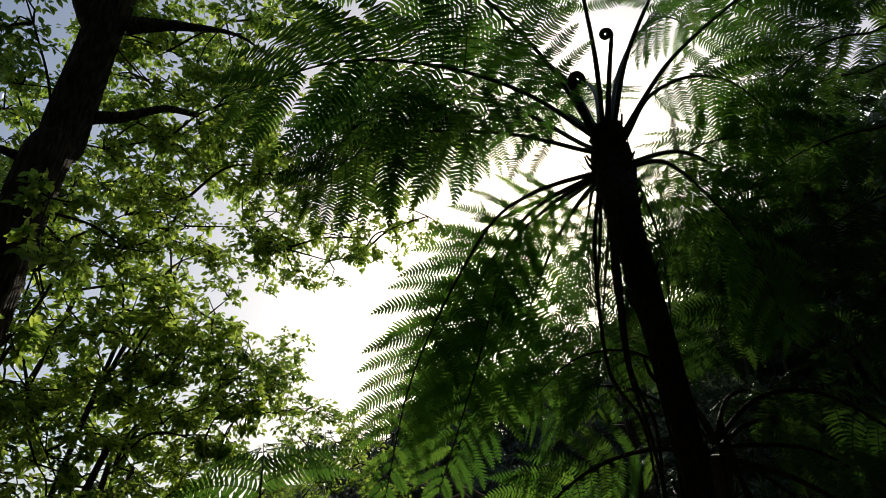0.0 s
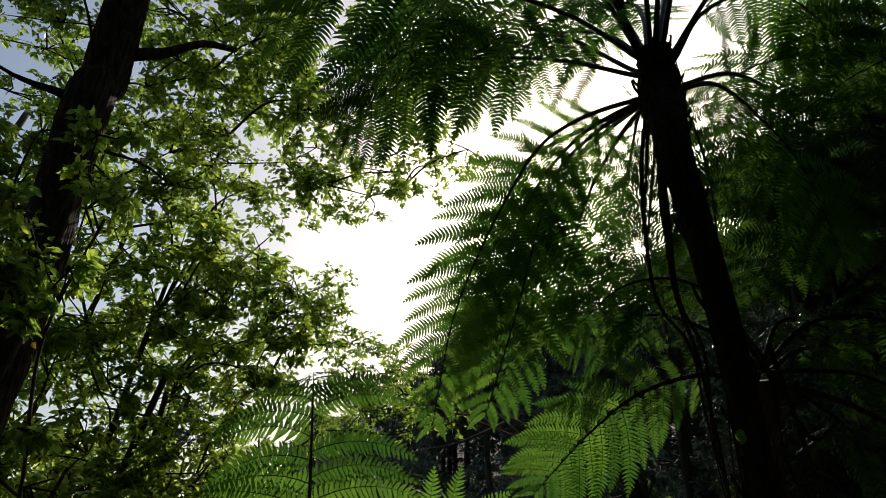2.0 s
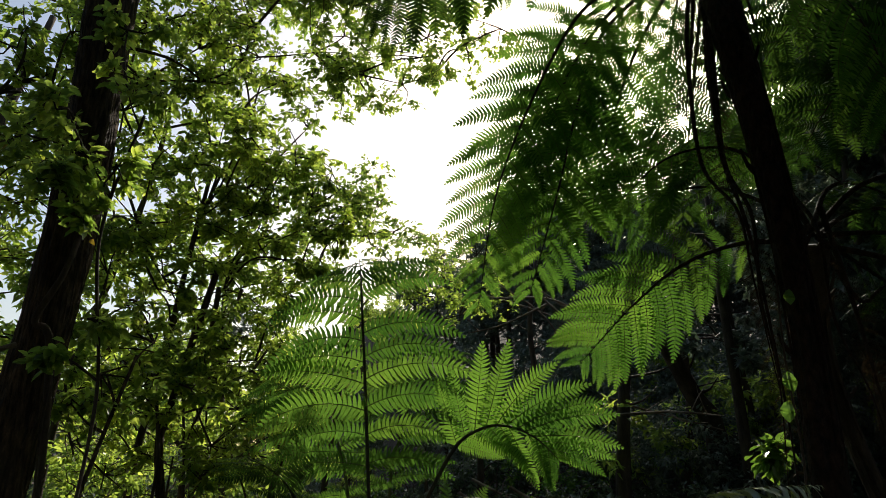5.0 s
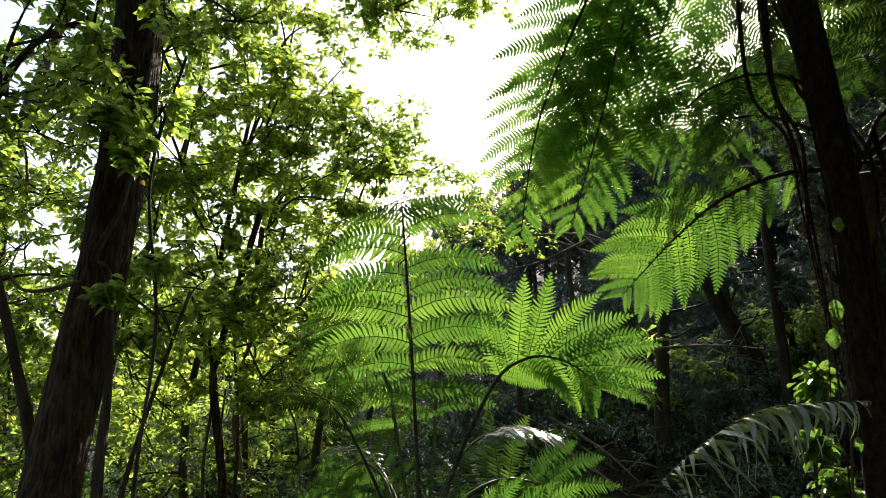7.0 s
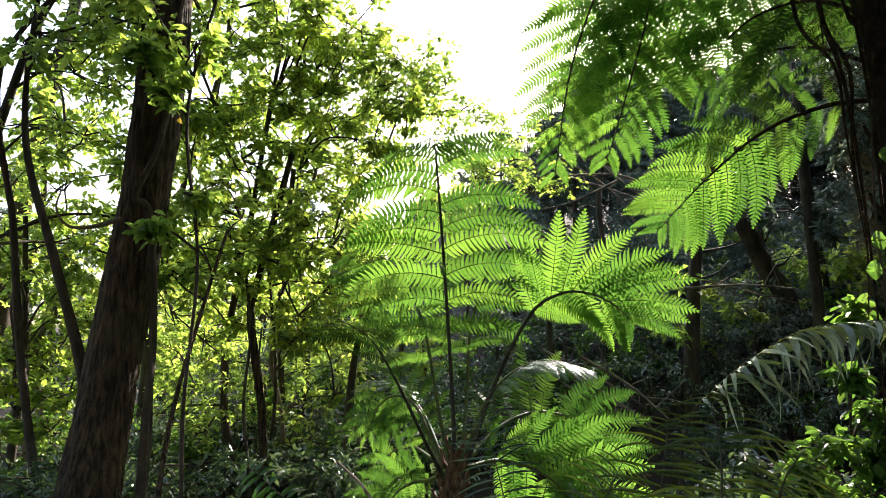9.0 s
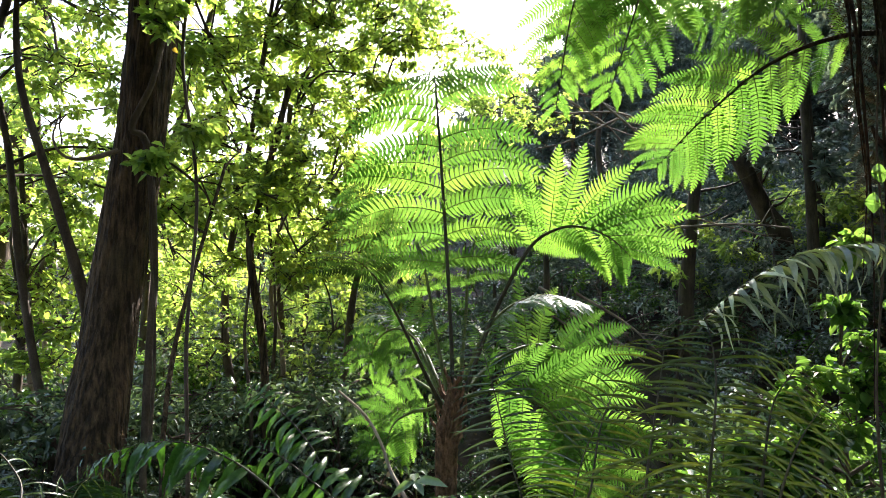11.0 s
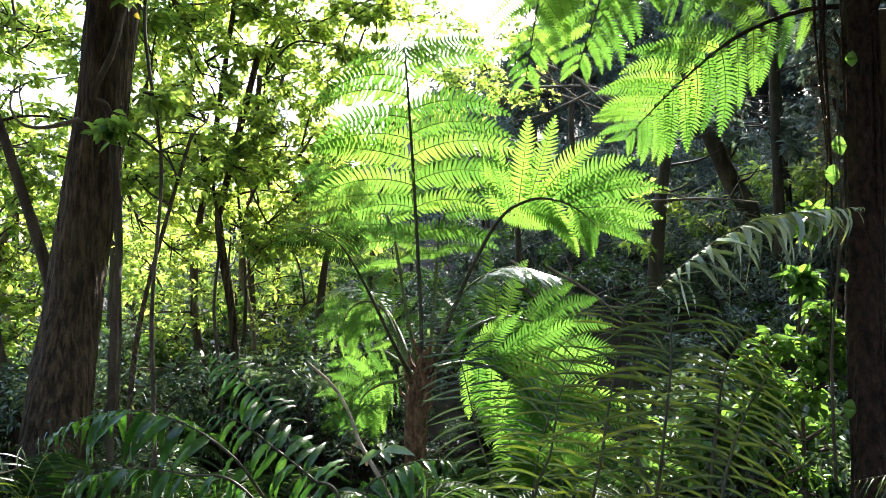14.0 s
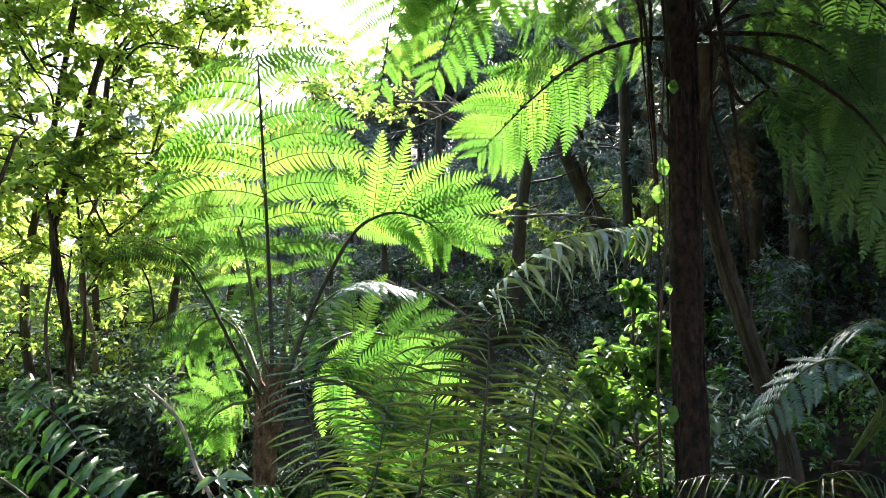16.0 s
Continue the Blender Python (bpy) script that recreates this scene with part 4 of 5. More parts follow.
for pts, rad in (([(-3.56, 5.34, 6.81), (-3.26, 5.51, 6.99), (-2.99, 5.69, 7.28), (-2.79, 6.10, 7.57)], [0.075, 0.045, 0.03]), ([(-3.30, 5.04, 7.87), (-2.87, 5.08, 7.92), (-2.26, 5.41, 8.17), (-1.82, 5.89, 8.16)], [0.1, 0.06, 0.02, 0.003]),
                 ([(-3.96, 5.40, 6.25), (-4.07, 5.20, 6.21), (-4.31, 4.89, 6.16), (-4.53, 4.49, 6.19)], [0.07, 0.045, 0.02, 0.003]), ([(-3.56, 5.04, 7.73), (-3.73, 4.87, 8.05), (-3.91, 4.47, 8.65)], [0.15, 0.13, 0.1])):
    part("limb", Geo().tube(curve(pts, 16), rad, 10, 0, 0.05, 3), big, materials=BARK)
part("limb", Geo().tube(curve([(-3.91, 5.00, 2.73), (-4.06, 4.84, 2.64), (-4.16, 4.70, 2.63), (-4.18, 4.59, 2.75), (-4.12, 4.58, 2.94)], 24), [0.02, 0.014, 0.01, 0.004], 8, 0, 0.08, 6), big, "bare crooked limb", materials=BARK_PALE)
vine = thing("vine", (-3.44, 4.77, -0.16), "woody vine hanging along the big tree trunk", "vine")
part("stem", Geo().tube(curve([(-3.36, 4.64, -0.61), (-3.44, 4.76, -0.16), (-3.60, 5.03, 0.92), (-3.64, 5.14, 1.84), (-3.70, 5.08, 2.77), (-3.78, 4.98, 2.92), (-3.63, 5.02, 3.30), (-3.70, 5.29, 3.88), (-3.73, 5.41, 4.25)], 50), [0.03, 0.028, 0.02], 8, 0, 0.08, 4), vine, materials=BARK_DARK)
part("side_stem", Geo().tube(curve([(-3.47, 4.89, 0.32), (-3.57, 5.07, 1.19), (-3.64, 5.07, 2.02), (-3.64, 5.09, 2.63)], 30), [0.014, 0.011, 0.008], 6, 0, 0.1, 5), vine, materials=BARK_DARK)

# thin trees of the understorey
T = []
T.append(([(-4.21, 5.19, 0.80), (-4.38, 5.24, 1.56), (-4.66, 5.18, 2.44), (-5.00, 5.10, 3.58), (-5.17, 5.30, 5.00), (-5.03, 5.38, 5.79)], [0.055, 0.045, 0.03, 0.005], BARK_DARK,
     [(-4.95, 5.04, 4.49, 0.49), (-5.06, 5.70, 4.40, 0.46), (-5.48, 5.58, 3.86, 0.39), (-5.38, 6.31, 3.97, 0.35), (-4.87, 6.04, 5.47, 0.63), (-5.06, 6.37, 4.58, 0.56), (-4.82, 6.13, 6.45, 0.44), (-4.16, 4.97, 4.54, 0.34)], LEAF))
T.append(([(-4.88, 5.64, -0.10), (-5.17, 5.70, 0.72), (-5.39, 5.68, 1.73), (-5.48, 5.58, 2.85), (-5.53, 5.31, 4.33), (-4.98, 5.68, 5.66), (-4.97, 5.58, 6.41)], [0.05, 0.04, 0.03, 0.004], BARK_DARK,
     [(-6.29, 6.36, 3.46, 0.44), (-6.23, 7.32, 2.08, 0.47), (-6.27, 6.65, 1.55, 0.44), (-5.96, 6.91, 1.24, 0.44), (-6.51, 7.04, 2.61, 0.35)], LEAF))
T.append(([(-4.39, 8.06, 0.10), (-4.55, 8.08, 1.02), (-4.53, 8.09, 1.95), (-4.40, 8.16, 2.90), (-4.15, 8.13, 4.48), (-3.93, 8.07, 5.69)], [0.06, 0.055, 0.04, 0.025], BARK_DARK,
     [(-4.29, 7.67, 3.90, 0.55), (-4.00, 7.94, 4.86, 0.62), (-3.48, 8.18, 5.38, 0.55), (-4.20, 7.66, 5.53, 0.62), (-2.98, 8.53, 5.98, 0.49), (-3.42, 8.71, 4.69, 0.48), (-4.44, 7.32, 4.66, 0.52), (-3.82, 8.52, 4.10, 0.55),
      (-3.17, 8.67, 5.83, 0.49), (-2.79, 9.10, 5.65, 0.42), (-3.90, 7.85, 5.89, 0.63), (-4.08, 7.23, 6.37, 0.62), (-3.63, 8.80, 5.12, 0.49), (-2.47, 8.09, 4.66, 0.16), (-2.67, 8.16, 4.30, 0.13), (-2.15, 8.12, 4.79, 0.16), (-2.49, 8.46, 4.20, 0.11), (-3.32, 8.87, 4.85, 0.33), (-2.89, 8.92, 5.07, 0.30), (-2.40, 9.51, 5.42, 0.31)], LEAF_YOUNG))
T.append(([(-3.80, 7.68, 0.17), (-3.89, 7.74, 1.04), (-4.03, 7.66, 2.06), (-3.97, 7.75, 2.61), (-3.64, 7.88, 4.21)], [0.058, 0.05, 0.035], BARK,
     [(-3.62, 7.90, 3.34, 0.51), (-3.25, 8.32, 3.11, 0.52), (-3.96, 7.85, 2.85, 0.36), (-3.08, 8.46, 3.74, 0.45), (-3.54, 8.51, 2.55, 0.45), (-3.04, 8.89, 2.58, 0.39), (-4.74, 7.60, 3.19, 0.37)], LEAF_YOUNG))
T.append(([(-3.11, 4.52, -0.07), (-3.24, 4.70, 0.45), (-3.38, 5.07, 1.19), (-3.39, 5.50, 2.10), (-3.40, 5.85, 2.77)], [0.022, 0.02, 0.014], BARK,
     [(-3.65, 5.74, 2.60, 0.33), (-3.37, 6.06, 2.92, 0.34), (-3.94, 5.84, 2.36, 0.23), (-3.61, 6.06, 3.32, 0.35)], LEAF_YOUNG))
T.append(([(-3.97, 8.55, 0.70), (-4.14, 8.52, 1.59), (-4.01, 8.61, 2.65), (-3.61, 8.60, 4.11)], [0.035, 0.03, 0.022], BARK_PALE,
     [(-2.81, 9.49, 3.29, 0.37), (-2.96, 9.18, 1.83, 0.39), (-3.68, 9.14, 1.91, 0.48)], LEAF_YOUNG))
T.append(([(-6.44, 7.27, 0.78), (-6.55, 7.20, 1.45), (-6.70, 7.17, 2.13), (-6.75, 7.04, 2.80)], [0.045, 0.035], BARK_PALE, [(-6.82, 7.32, 3.22, 0.33)], LEAF))
T.append(([(-6.55, 7.20, 1.45), (-6.49, 7.24, 1.93), (-6.44, 7.36, 2.49), (-6.34, 7.36, 2.97)], [0.04, 0.03], BARK_PALE, [(-6.43, 7.61, 3.40, 0.33)], LEAF))
T.append(([(-3.04, 8.36, -0.13), (-3.07, 8.47, 0.72), (-3.00, 8.53, 1.59), (-2.89, 8.55, 1.95)], [0.06, 0.05, 0.04], BARK_DARK,
     [(-2.81, 8.17, 2.08, 0.35), (-2.47, 8.24, 2.36, 0.28), (-2.77, 8.14, 2.28, 0.42), (-3.17, 8.03, 2.00, 0.42), (-3.42, 8.30, 2.67, 0.44)], LEAF))
T.append(([(-4.40, 9.55, 0.44), (-4.47, 9.58, 1.44), (-4.49, 9.52, 2.44), (-4.35, 9.55, 4.41)], [0.05, 0.04], BARK_DARK, [(-2.68, 9.96, 5.52, 0.45), (-2.31, 9.91, 5.84, 0.36), (-2.99, 10.09, 4.94, 0.54), (-3.60, 10.01, 4.58, 0.54)], LEAF_YOUNG))
T.append(([(-2.86, 4.41, 0.29), (-3.06, 4.68, 1.21), (-3.14, 4.91, 2.35), (-3.23, 4.80, 3.52), (-3.07, 4.90, 4.61)], [0.016, 0.012], BARK_DARK,
     [(-3.49, 4.48, 3.85, 0.13), (-3.34, 4.66, 3.68, 0.13), (-3.20, 4.81, 4.07, 0.18), (-3.20, 4.88, 2.89, 0.13), (-3.39, 4.59, 2.57, 0.08), (-3.37, 4.71, 4.14, 0.15), (-3.55, 4.61, 4.55, 0.19), (-3.20, 4.83, 4.80, 0.21), (-3.29, 4.83, 5.42, 0.22), (-3.64, 5.07, 4.19, 0.20)], LEAF))
T.append(([(-3.77, 7.25, 0.18), (-3.89, 7.29, 1.06), (-3.85, 7.32, 1.84), (-3.94, 7.32, 2.56)], [0.022, 0.016], BARK_DARK, [(-4.00, 7.31, 2.43, 0.20), (-3.81, 7.35, 2.75, 0.23)], LEAF_YOUNG))
saplings = []
for k, (pts, rad, bark, puffs, leaf) in enumerate(T):
    saplings.append(leafy_tree("sapling", "slender understorey tree with small bright leaves", pts, rad, puffs, leaf, bark, 0.1, 800, "understorey trees", sides=10, rough=0.06, seed=30 + k))

# a few turned leaves
for at, way, long in (((-4.11, 5.20, 4.41), (0.3, -0.4, -1), 0.09), ((-4.58, 5.30, 4.64), (-0.5, -0.3, -0.8), 0.08), ((-3.44, 5.00, 3.57), (0.6, -0.3, -0.6), 0.08)):
    part("leaf", Geo().leaves([at], [way], [[0, -1, 0.4]], [long], 0.5), saplings[0], "yellow turned leaf", materials=YELLOW)

# two more trees close the clearing on the left
leafy_tree("broadleaf_tree", "broadleaf tree with hanging leafy boughs at the clearing's edge", [(-8.5, 8.5, -0.1), (-8.3, 8.6, 3), (-8.0, 8.8, 6), (-7.4, 9, 9)], [0.2, 0.16, 0.12, 0.05], [
    (-4.46, 6.75, 5.79, 0.66), (-3.95, 7.07, 6.22, 0.60), (-4.24, 7.15, 5.29, 0.66), (-3.76, 7.80, 5.76, 0.62), (-3.23, 8.37, 5.80, 0.48), (-4.43, 7.32, 4.61, 0.66), (-4.00, 8.03, 4.95, 0.62), (-3.46, 8.75, 5.23, 0.49), (-2.85, 9.04, 5.60, 0.46),
    (-4.21, 7.64, 4.02, 0.66), (-3.75, 8.37, 4.29, 0.62), (-3.21, 9.04, 4.64, 0.49), (-4.47, 6.38, 6.38, 0.52), (-2.59, 9.08, 5.96, 0.38), (-4.35, 6.73, 6.97, 0.35), (-2.45, 9.57, 5.38, 0.34), (-3.66, 8.11, 6.42, 0.41)]
    + tufts([(-4.91, 6.32, 6.06), (-2.13, 7.31, 6.69), (-4.86, 7.38, 3.78), (-2.10, 8.49, 4.09)], [(-5.98, 7.72, 6.99), (-2.59, 8.93, 7.77), (-5.92, 9.02, 4.21), (-2.56, 10.37, 4.59)], 13, (0.295, 0.361), 9) + tufts([(-3.24, 8.6, 6.21), (-1.72, 9.2, 5.79), (-3.19, 8.6, 4.69), (-1.48, 9.2, 4.79)], [(-3.81, 10.2, 7.05), (-1.99, 10.8, 6.51), (-3.75, 10.2, 5.25), (-1.71, 10.8, 5.33)], 12, (0.24, 0.3), 14),
    LEAF, BARK_DARK, 0.085, 1150, seed=51, limb=0.045, slim=0.56)


# leafy young trees behind the saplings
M = []
M.append(([(-4.35, 10.07, 0.13), (-4.31, 10.18, 1.87), (-4.48, 10.10, 3.65), (-4.22, 9.54, 6.59)], tufts([(-5.49, 7.88, 4.64), (-3.02, 8.96, 4.86), (-5.73, 8.32, 1.67), (-3.19, 9.52, 1.68)], [(-6.79, 9.86, 5.43), (-3.72, 11.21, 5.70), (-7.10, 10.42, 1.72), (-3.92, 11.91, 1.72)], 24, (0.378, 0.472), 1), LEAF_YOUNG, 0.1))
M.append(([(-7.19, 7.77, 0.43), (-7.28, 7.73, 2.18), (-7.16, 7.83, 3.68), (-7.05, 7.37, 6.05)], tufts([(-6.37, 5.99, 4.15), (-5.34, 6.80, 4.38), (-6.61, 6.32, 1.34), (-5.58, 7.21, 1.32)], [(-8.42, 8.01, 5.04), (-7.03, 9.08, 5.34), (-8.74, 8.44, 1.29), (-7.35, 9.63, 1.26)], 22, (0.310, 0.414), 2), LEAF_YOUNG, 0.1))
M.append(([(-4.67, 9.02, -0.06), (-4.66, 9.14, 0.96), (-4.64, 9.26, 2.01)], tufts([(-4.91, 7.17, 1.97), (-2.64, 8.21, 2.00), (-4.87, 7.15, 0.55), (-2.62, 8.16, 0.47)], [(-6.48, 9.61, 2.13), (-3.44, 10.99, 2.18), (-6.43, 9.58, 0.23), (-3.42, 10.93, 0.13)], 22, (0.268, 0.359), 3), LEAF, 0.08))
M.append(([(-6.31, 8.99, -0.18), (-6.25, 9.10, 2.68), (-5.27, 8.87, 5.75), (-4.73, 8.33, 7.36)], tufts([(-4.66, 6.12, 6.98), (-2.81, 6.80, 7.42), (-4.91, 7.56, 4.06), (-3.02, 8.42, 4.27)], [(-5.80, 7.63, 8.28), (-3.49, 8.48, 8.83), (-6.11, 9.44, 4.63), (-3.75, 10.51, 4.89)], 24, (0.393, 0.491), 6), LEAF_YOUNG, 0.11))
M.append(([(-5.95, 5.35, -0.07), (-6.03, 5.47, 1.99), (-5.51, 5.73, 5.06), (-5.00, 6.21, 6.03)], tufts([(-5.10, 5.03, 5.55), (-4.09, 5.62, 5.91), (-5.11, 6.28, 2.15), (-4.12, 6.96, 2.18)], [(-6.35, 6.28, 6.49), (-5.09, 7.01, 6.94), (-6.37, 7.83, 2.24), (-5.13, 8.69, 2.29)], 24, (0.341, 0.427), 7), LEAF, 0.11))
M.append(([(-3.34, 11.71, 0.43), (-3.05, 11.75, 2.91), (-2.80, 11.54, 4.36)], tufts([(-2.29, 10.49, 5.35), (-0.54, 10.69, 5.43), (-2.19, 10.84, 4.08), (-0.51, 11.04, 4.13)], [(-2.63, 12.07, 5.87), (-0.62, 12.31, 5.97), (-2.52, 12.48, 4.41), (-0.58, 12.70, 4.47)], 16, (0.315, 0.363), 11), LEAF, 0.09))
M.append(([(-3.91, 8.0, 0.0), (-3.84, 8.0, 1.39), (-4.03, 8.0, 3.09)], tufts([(-4.76, 6.9, 3.2), (-2.49, 7.4, 3.21), (-4.74, 6.9, 1.72), (-2.49, 7.4, 1.71)], [(-5.47, 8.0, 3.47), (-2.91, 8.8, 3.53), (-5.46, 8.0, 1.76), (-2.92, 8.8, 1.75)], 26, (0.2, 0.27), 21), LEAF_YOUNG, 0.09))
M.append(([(-6.41, 6.8, 0.0), (-6.33, 6.8, 1.54), (-6.47, 6.8, 3.22)], tufts([(-6.27, 6.0, 3.16), (-5.06, 6.2, 3.15), (-6.22, 6.0, 0.85), (-5.03, 6.2, 0.85)], [(-7.47, 7.2, 3.49), (-5.99, 7.4, 3.47), (-7.41, 7.2, 0.73), (-5.95, 7.4, 0.72)], 18, (0.17, 0.24), 22), LEAF, 0.09))
for k, (pts, puffs, leaf, size) in enumerate(M):
    leafy_tree("young_tree", "young forest tree with layered sprays of translucent leaves", pts, [0.03, 0.022, 0.012] if k in (2, 6) else [0.07, 0.05, 0.025], puffs, leaf, BARK_DARK, size, 680, "understorey trees", sides=8, seed=70 + k, limb=0.025)


# ---- background woods ----
def stock_tree(k, tall_by, leaf, spread, reach, size, dense, bark=BARK_DARK, low=0.35, tufts=13):
    r = np.random.default_rng(200 + k)
    lean_by = r.normal(0, 0.25, 2)
    pts = [(0, 0, -0.2), (lean_by[0] * 0.4, lean_by[1] * 0.4, tall_by * 0.35), (lean_by[0], lean_by[1], tall_by * 0.7), (lean_by[0] * 1.4, lean_by[1] * 1.4, tall_by)]
    puffs = []
    for i in range(tufts):
        a, h = r.uniform(0, 6.283), r.uniform(low, 1.05)
        d = spread * r.uniform(0.3, 1) * (1.15 - 0.55 * h)
        puffs.append((pts[2][0] + d * math.cos(a), pts[2][1] + d * math.sin(a), tall_by * h, reach * r.uniform(0.7, 1.2)))
    return leafy_tree("forest_tree", "slim forest tree with a dark trunk and leafy crown", pts, [0.14, 0.12, 0.08, 0.03], puffs, leaf, bark, size, dense, "background trees", seed=300 + k, twig=False, limb=0.035, simple=True)


STOCK = [stock_tree(0, 7.0, LEAF_HAZED, 2.2, 1.0, 0.14, 640, BARK_DARK, 0.3), stock_tree(1, 8.5, LEAF_HAZED, 2.4, 1.1, 0.15, 560, BARK, 0.3, 14), stock_tree(2, 6.0, LEAF_YOUNG, 1.7, 0.85, 0.14, 560, BARK_DARK, 0.18, 14),
         stock_tree(3, 10.0, LEAF_HAZED, 2.8, 1.3, 0.18, 600, BARK_DARK, 0.4, 18), stock_tree(4, 11.0, LEAF_HAZED, 3.2, 1.5, 0.3, 330, BARK_DARK, 0.35, 26)]
TALL = (8.0, 9.6, 6.9, 11.4, 12.5)
homes = [(9.5, 11.0), (13, 15), (-13, 8), (14, 9), (-1.5, -4.0)]
for tree, (x, y) in zip(STOCK, homes):
    tree.location = (x, y, float(height(x, y)))


def woods_top(side, d):
    """How high the woods stand: low near the clearing's open side, so that the sun looks over them, tall on the shaded side."""
    far = 1.6 + d * math.tan(radians(float(np.interp(side, [-60, -24, -14, -3, 4, 16, 24, 34, 44], [16, 16, 17, 19, 27, 28, 32.5, 32.5, 41]))))
    return min(far, 1.2 + 0.42 * (d - 10) if side < -9 else 1.8 + (0.8 if side > 15 else 0.6 if side > -2 else 0.5) * (d - 9)) if side < 23 else far


spots = []
r = np.random.default_rng(5)
tries = 0
while len(spots) < 108 and tries < 5000:
    tries += 1
    a, d = radians(r.uniform(-58, 66)), 10.5 + 30 * r.random() ** 1.6
    x, y = d * math.sin(a), d * math.cos(a)
    if all(math.hypot(x - p, y - q) > 1.3 + d * 0.025 for p, q in spots + homes):
        spots.append((x, y))
for k in range(12):
    a, d = radians(25 + 2.4 * k + r.uniform(-1, 1)), r.uniform(9.3, 13.5)
    spots.append((d * math.sin(a), d * math.cos(a)))
for k in range(30):
    a, d = radians(-5 + 0.85 * k + r.uniform(-0.6, 0.6)), r.uniform(20, 33)
    spots.append((d * math.sin(a), d * math.cos(a)))
for x, y in spots:
    side, d, z = math.degrees(math.atan2(x, y)), math.hypot(x, y), float(height(x, y))
    k = int(r.choice([2, 0, 2, 0] if side < -9 else [0, 1] if side < -1 else [0, 1, 3, 3] if side < 18 else [0, 1, 3, 3]))
    # the gap through which the sun reaches the shrubs by the trunk
    along, off = (x - 1.4) * math.sin(radians(SUN_SIDE)) + (y - 5) * math.cos(radians(SUN_SIDE)), (x - 1.4) * math.cos(radians(SUN_SIDE)) - (y - 5) * math.sin(radians(SUN_SIDE))
    cap = along * math.tan(radians(SUN_UP)) if along > 0 and abs(off) < 2.2 else 99
    s = min(r.uniform(0.75, 1.15), (min(woods_top(side, d), cap) - z) / TALL[k])
    if s > 0.2:
        copy_thing(STOCK[k], pose(x, y, z, 0, 0, r.uniform(0, 360)) @ Matrix.Scale(s, 4))
# a ring of trees, most out of view, added to block light from around
for k, (x, y, s) in enumerate(((-4, -5, 1.1), (0.5, -4.5, 1.2), (4.5, -4.5, 1.1), (6.5, -1, 1.2), (7.5, 2.5, 1.1), (-7, -2, 1.2), (-8, 2, 1.1), (2.5, -8.5, 1.4), (-3, -9, 1.4), (9, -6, 1.3), (-9, -7, 1.4), (11, 9, 0.8), (-2.5, -2.0, 1.1), (2.8, -1.6, 1.1), (-6, 0.3, 1.1), (0.3, -2.6, 1.2), (12, 7, 1.0), (10, 4, 1.0), (8.0, 12.5, 0.66), (9.2, 14.8, 0.72), (10.8, 13, 0.7), (8.6, 17.5, 0.8), (11.5, 17, 0.8))):
    copy_thing(STOCK[3], pose(x, y, float(height(x, y)), 0, 0, k * 77) @ Matrix.Scale(s, 4))

# unseen dense crowns added over and behind the path, to hold off sky light
for k, (x, y) in enumerate(((2.2, -3.6), (5.0, -2.2), (-4.8, -2.6), (-7.6, 0.4), (0.6, -6.8), (4.2, -6.6), (-3.8, -6.6), (8.6, -3.6), (-8.2, -4.4), (0.2, -10.5))):
    copy_thing(STOCK[4], pose(x, y, float(height(x, y)), 0, 0, k * 83) @ Matrix.Scale(1.0 + 0.06 * (k % 4), 4))


# ---- undergrowth ----
def stock_shrub(k, high, wide, leaf, size, dense, slim=0.42, simple=False):
    r = np.random.default_rng(400 + k)
    puffs = [(wide * r.normal(0, 0.45), wide * r.normal(0, 0.45), high * r.uniform(0.3, 1.0), wide * r.uniform(0.4, 0.7)) for _ in range(7)]
    return leafy_tree("shrub", "low shrub with shining dark green leaves on the forest floor", [(0, 0, -0.1), (0.03, 0.02, high * 0.4), (0.05, 0.0, high * 0.8)], [0.016, 0.006], puffs, leaf, BARK_DARK, size, dense, "undergrowth", "shrub", 6, 0.0, 420 + k, 0.012, 0.8, False, slim, 3, simple)


SHRUBS = [stock_shrub(0, 0.8, 0.5, LEAF_GLOSSY, 0.07, 1500), stock_shrub(1, 0.55, 0.55, LEAF_GLOSSY, 0.06, 1900), stock_shrub(2, 1.2, 0.55, LEAF_GLOSSY, 0.08, 1300), stock_shrub(3, 0.55, 0.42, LEAF_SHRUB, 0.075, 1200, 0.55), stock_shrub(4, 1.5, 0.6, LEAF_SHRUB, 0.08, 1100), stock_shrub(5, 1.3, 0.7, LEAF_HAZED, 0.09, 900, 0.42, True), stock_shrub(6, 1.2, 0.65, LEAF, 0.1, 760, 0.5, True), stock_shrub(7, 0.75, 0.5, LEAF_SHRUB, 0.11, 620, 0.58)]
homes = [(1.6, 6.2), (0.9, 5.6), (2.6, 6.6), (1.39, 4.77), (-3.2, 8.5), (3.2, 9.5), (-5.5, 12.0), (1.25, 6.2)]
for tree, (x, y) in zip(SHRUBS, homes):
    tree.location = (x, y, float(height(x, y)))
spots = []
r = np.random.default_rng(8)
while len(spots) < 155:
    x, y = r.uniform(-8.5, 6), r.uniform(3.2, 13)
    near = math.hypot(x, y)
    if near < (5.2 if x < 0.5 else 4.4) or math.hypot(x + 1.2, y - 5.6) < 1.5 or (-1.3 < x < 1.0 and 4.3 < y < 8.2) or (near < 6.5 and -1.9 < x < 0.5) or math.hypot(x - 1.5, y - 4.4) < 0.4 or (1.75 < x < 4.2 and y < 5.2 + 0.4 * x):
        continue
    if all(math.hypot(x - p, y - q) > 0.55 for p, q in spots + homes):
        spots.append((x, y))
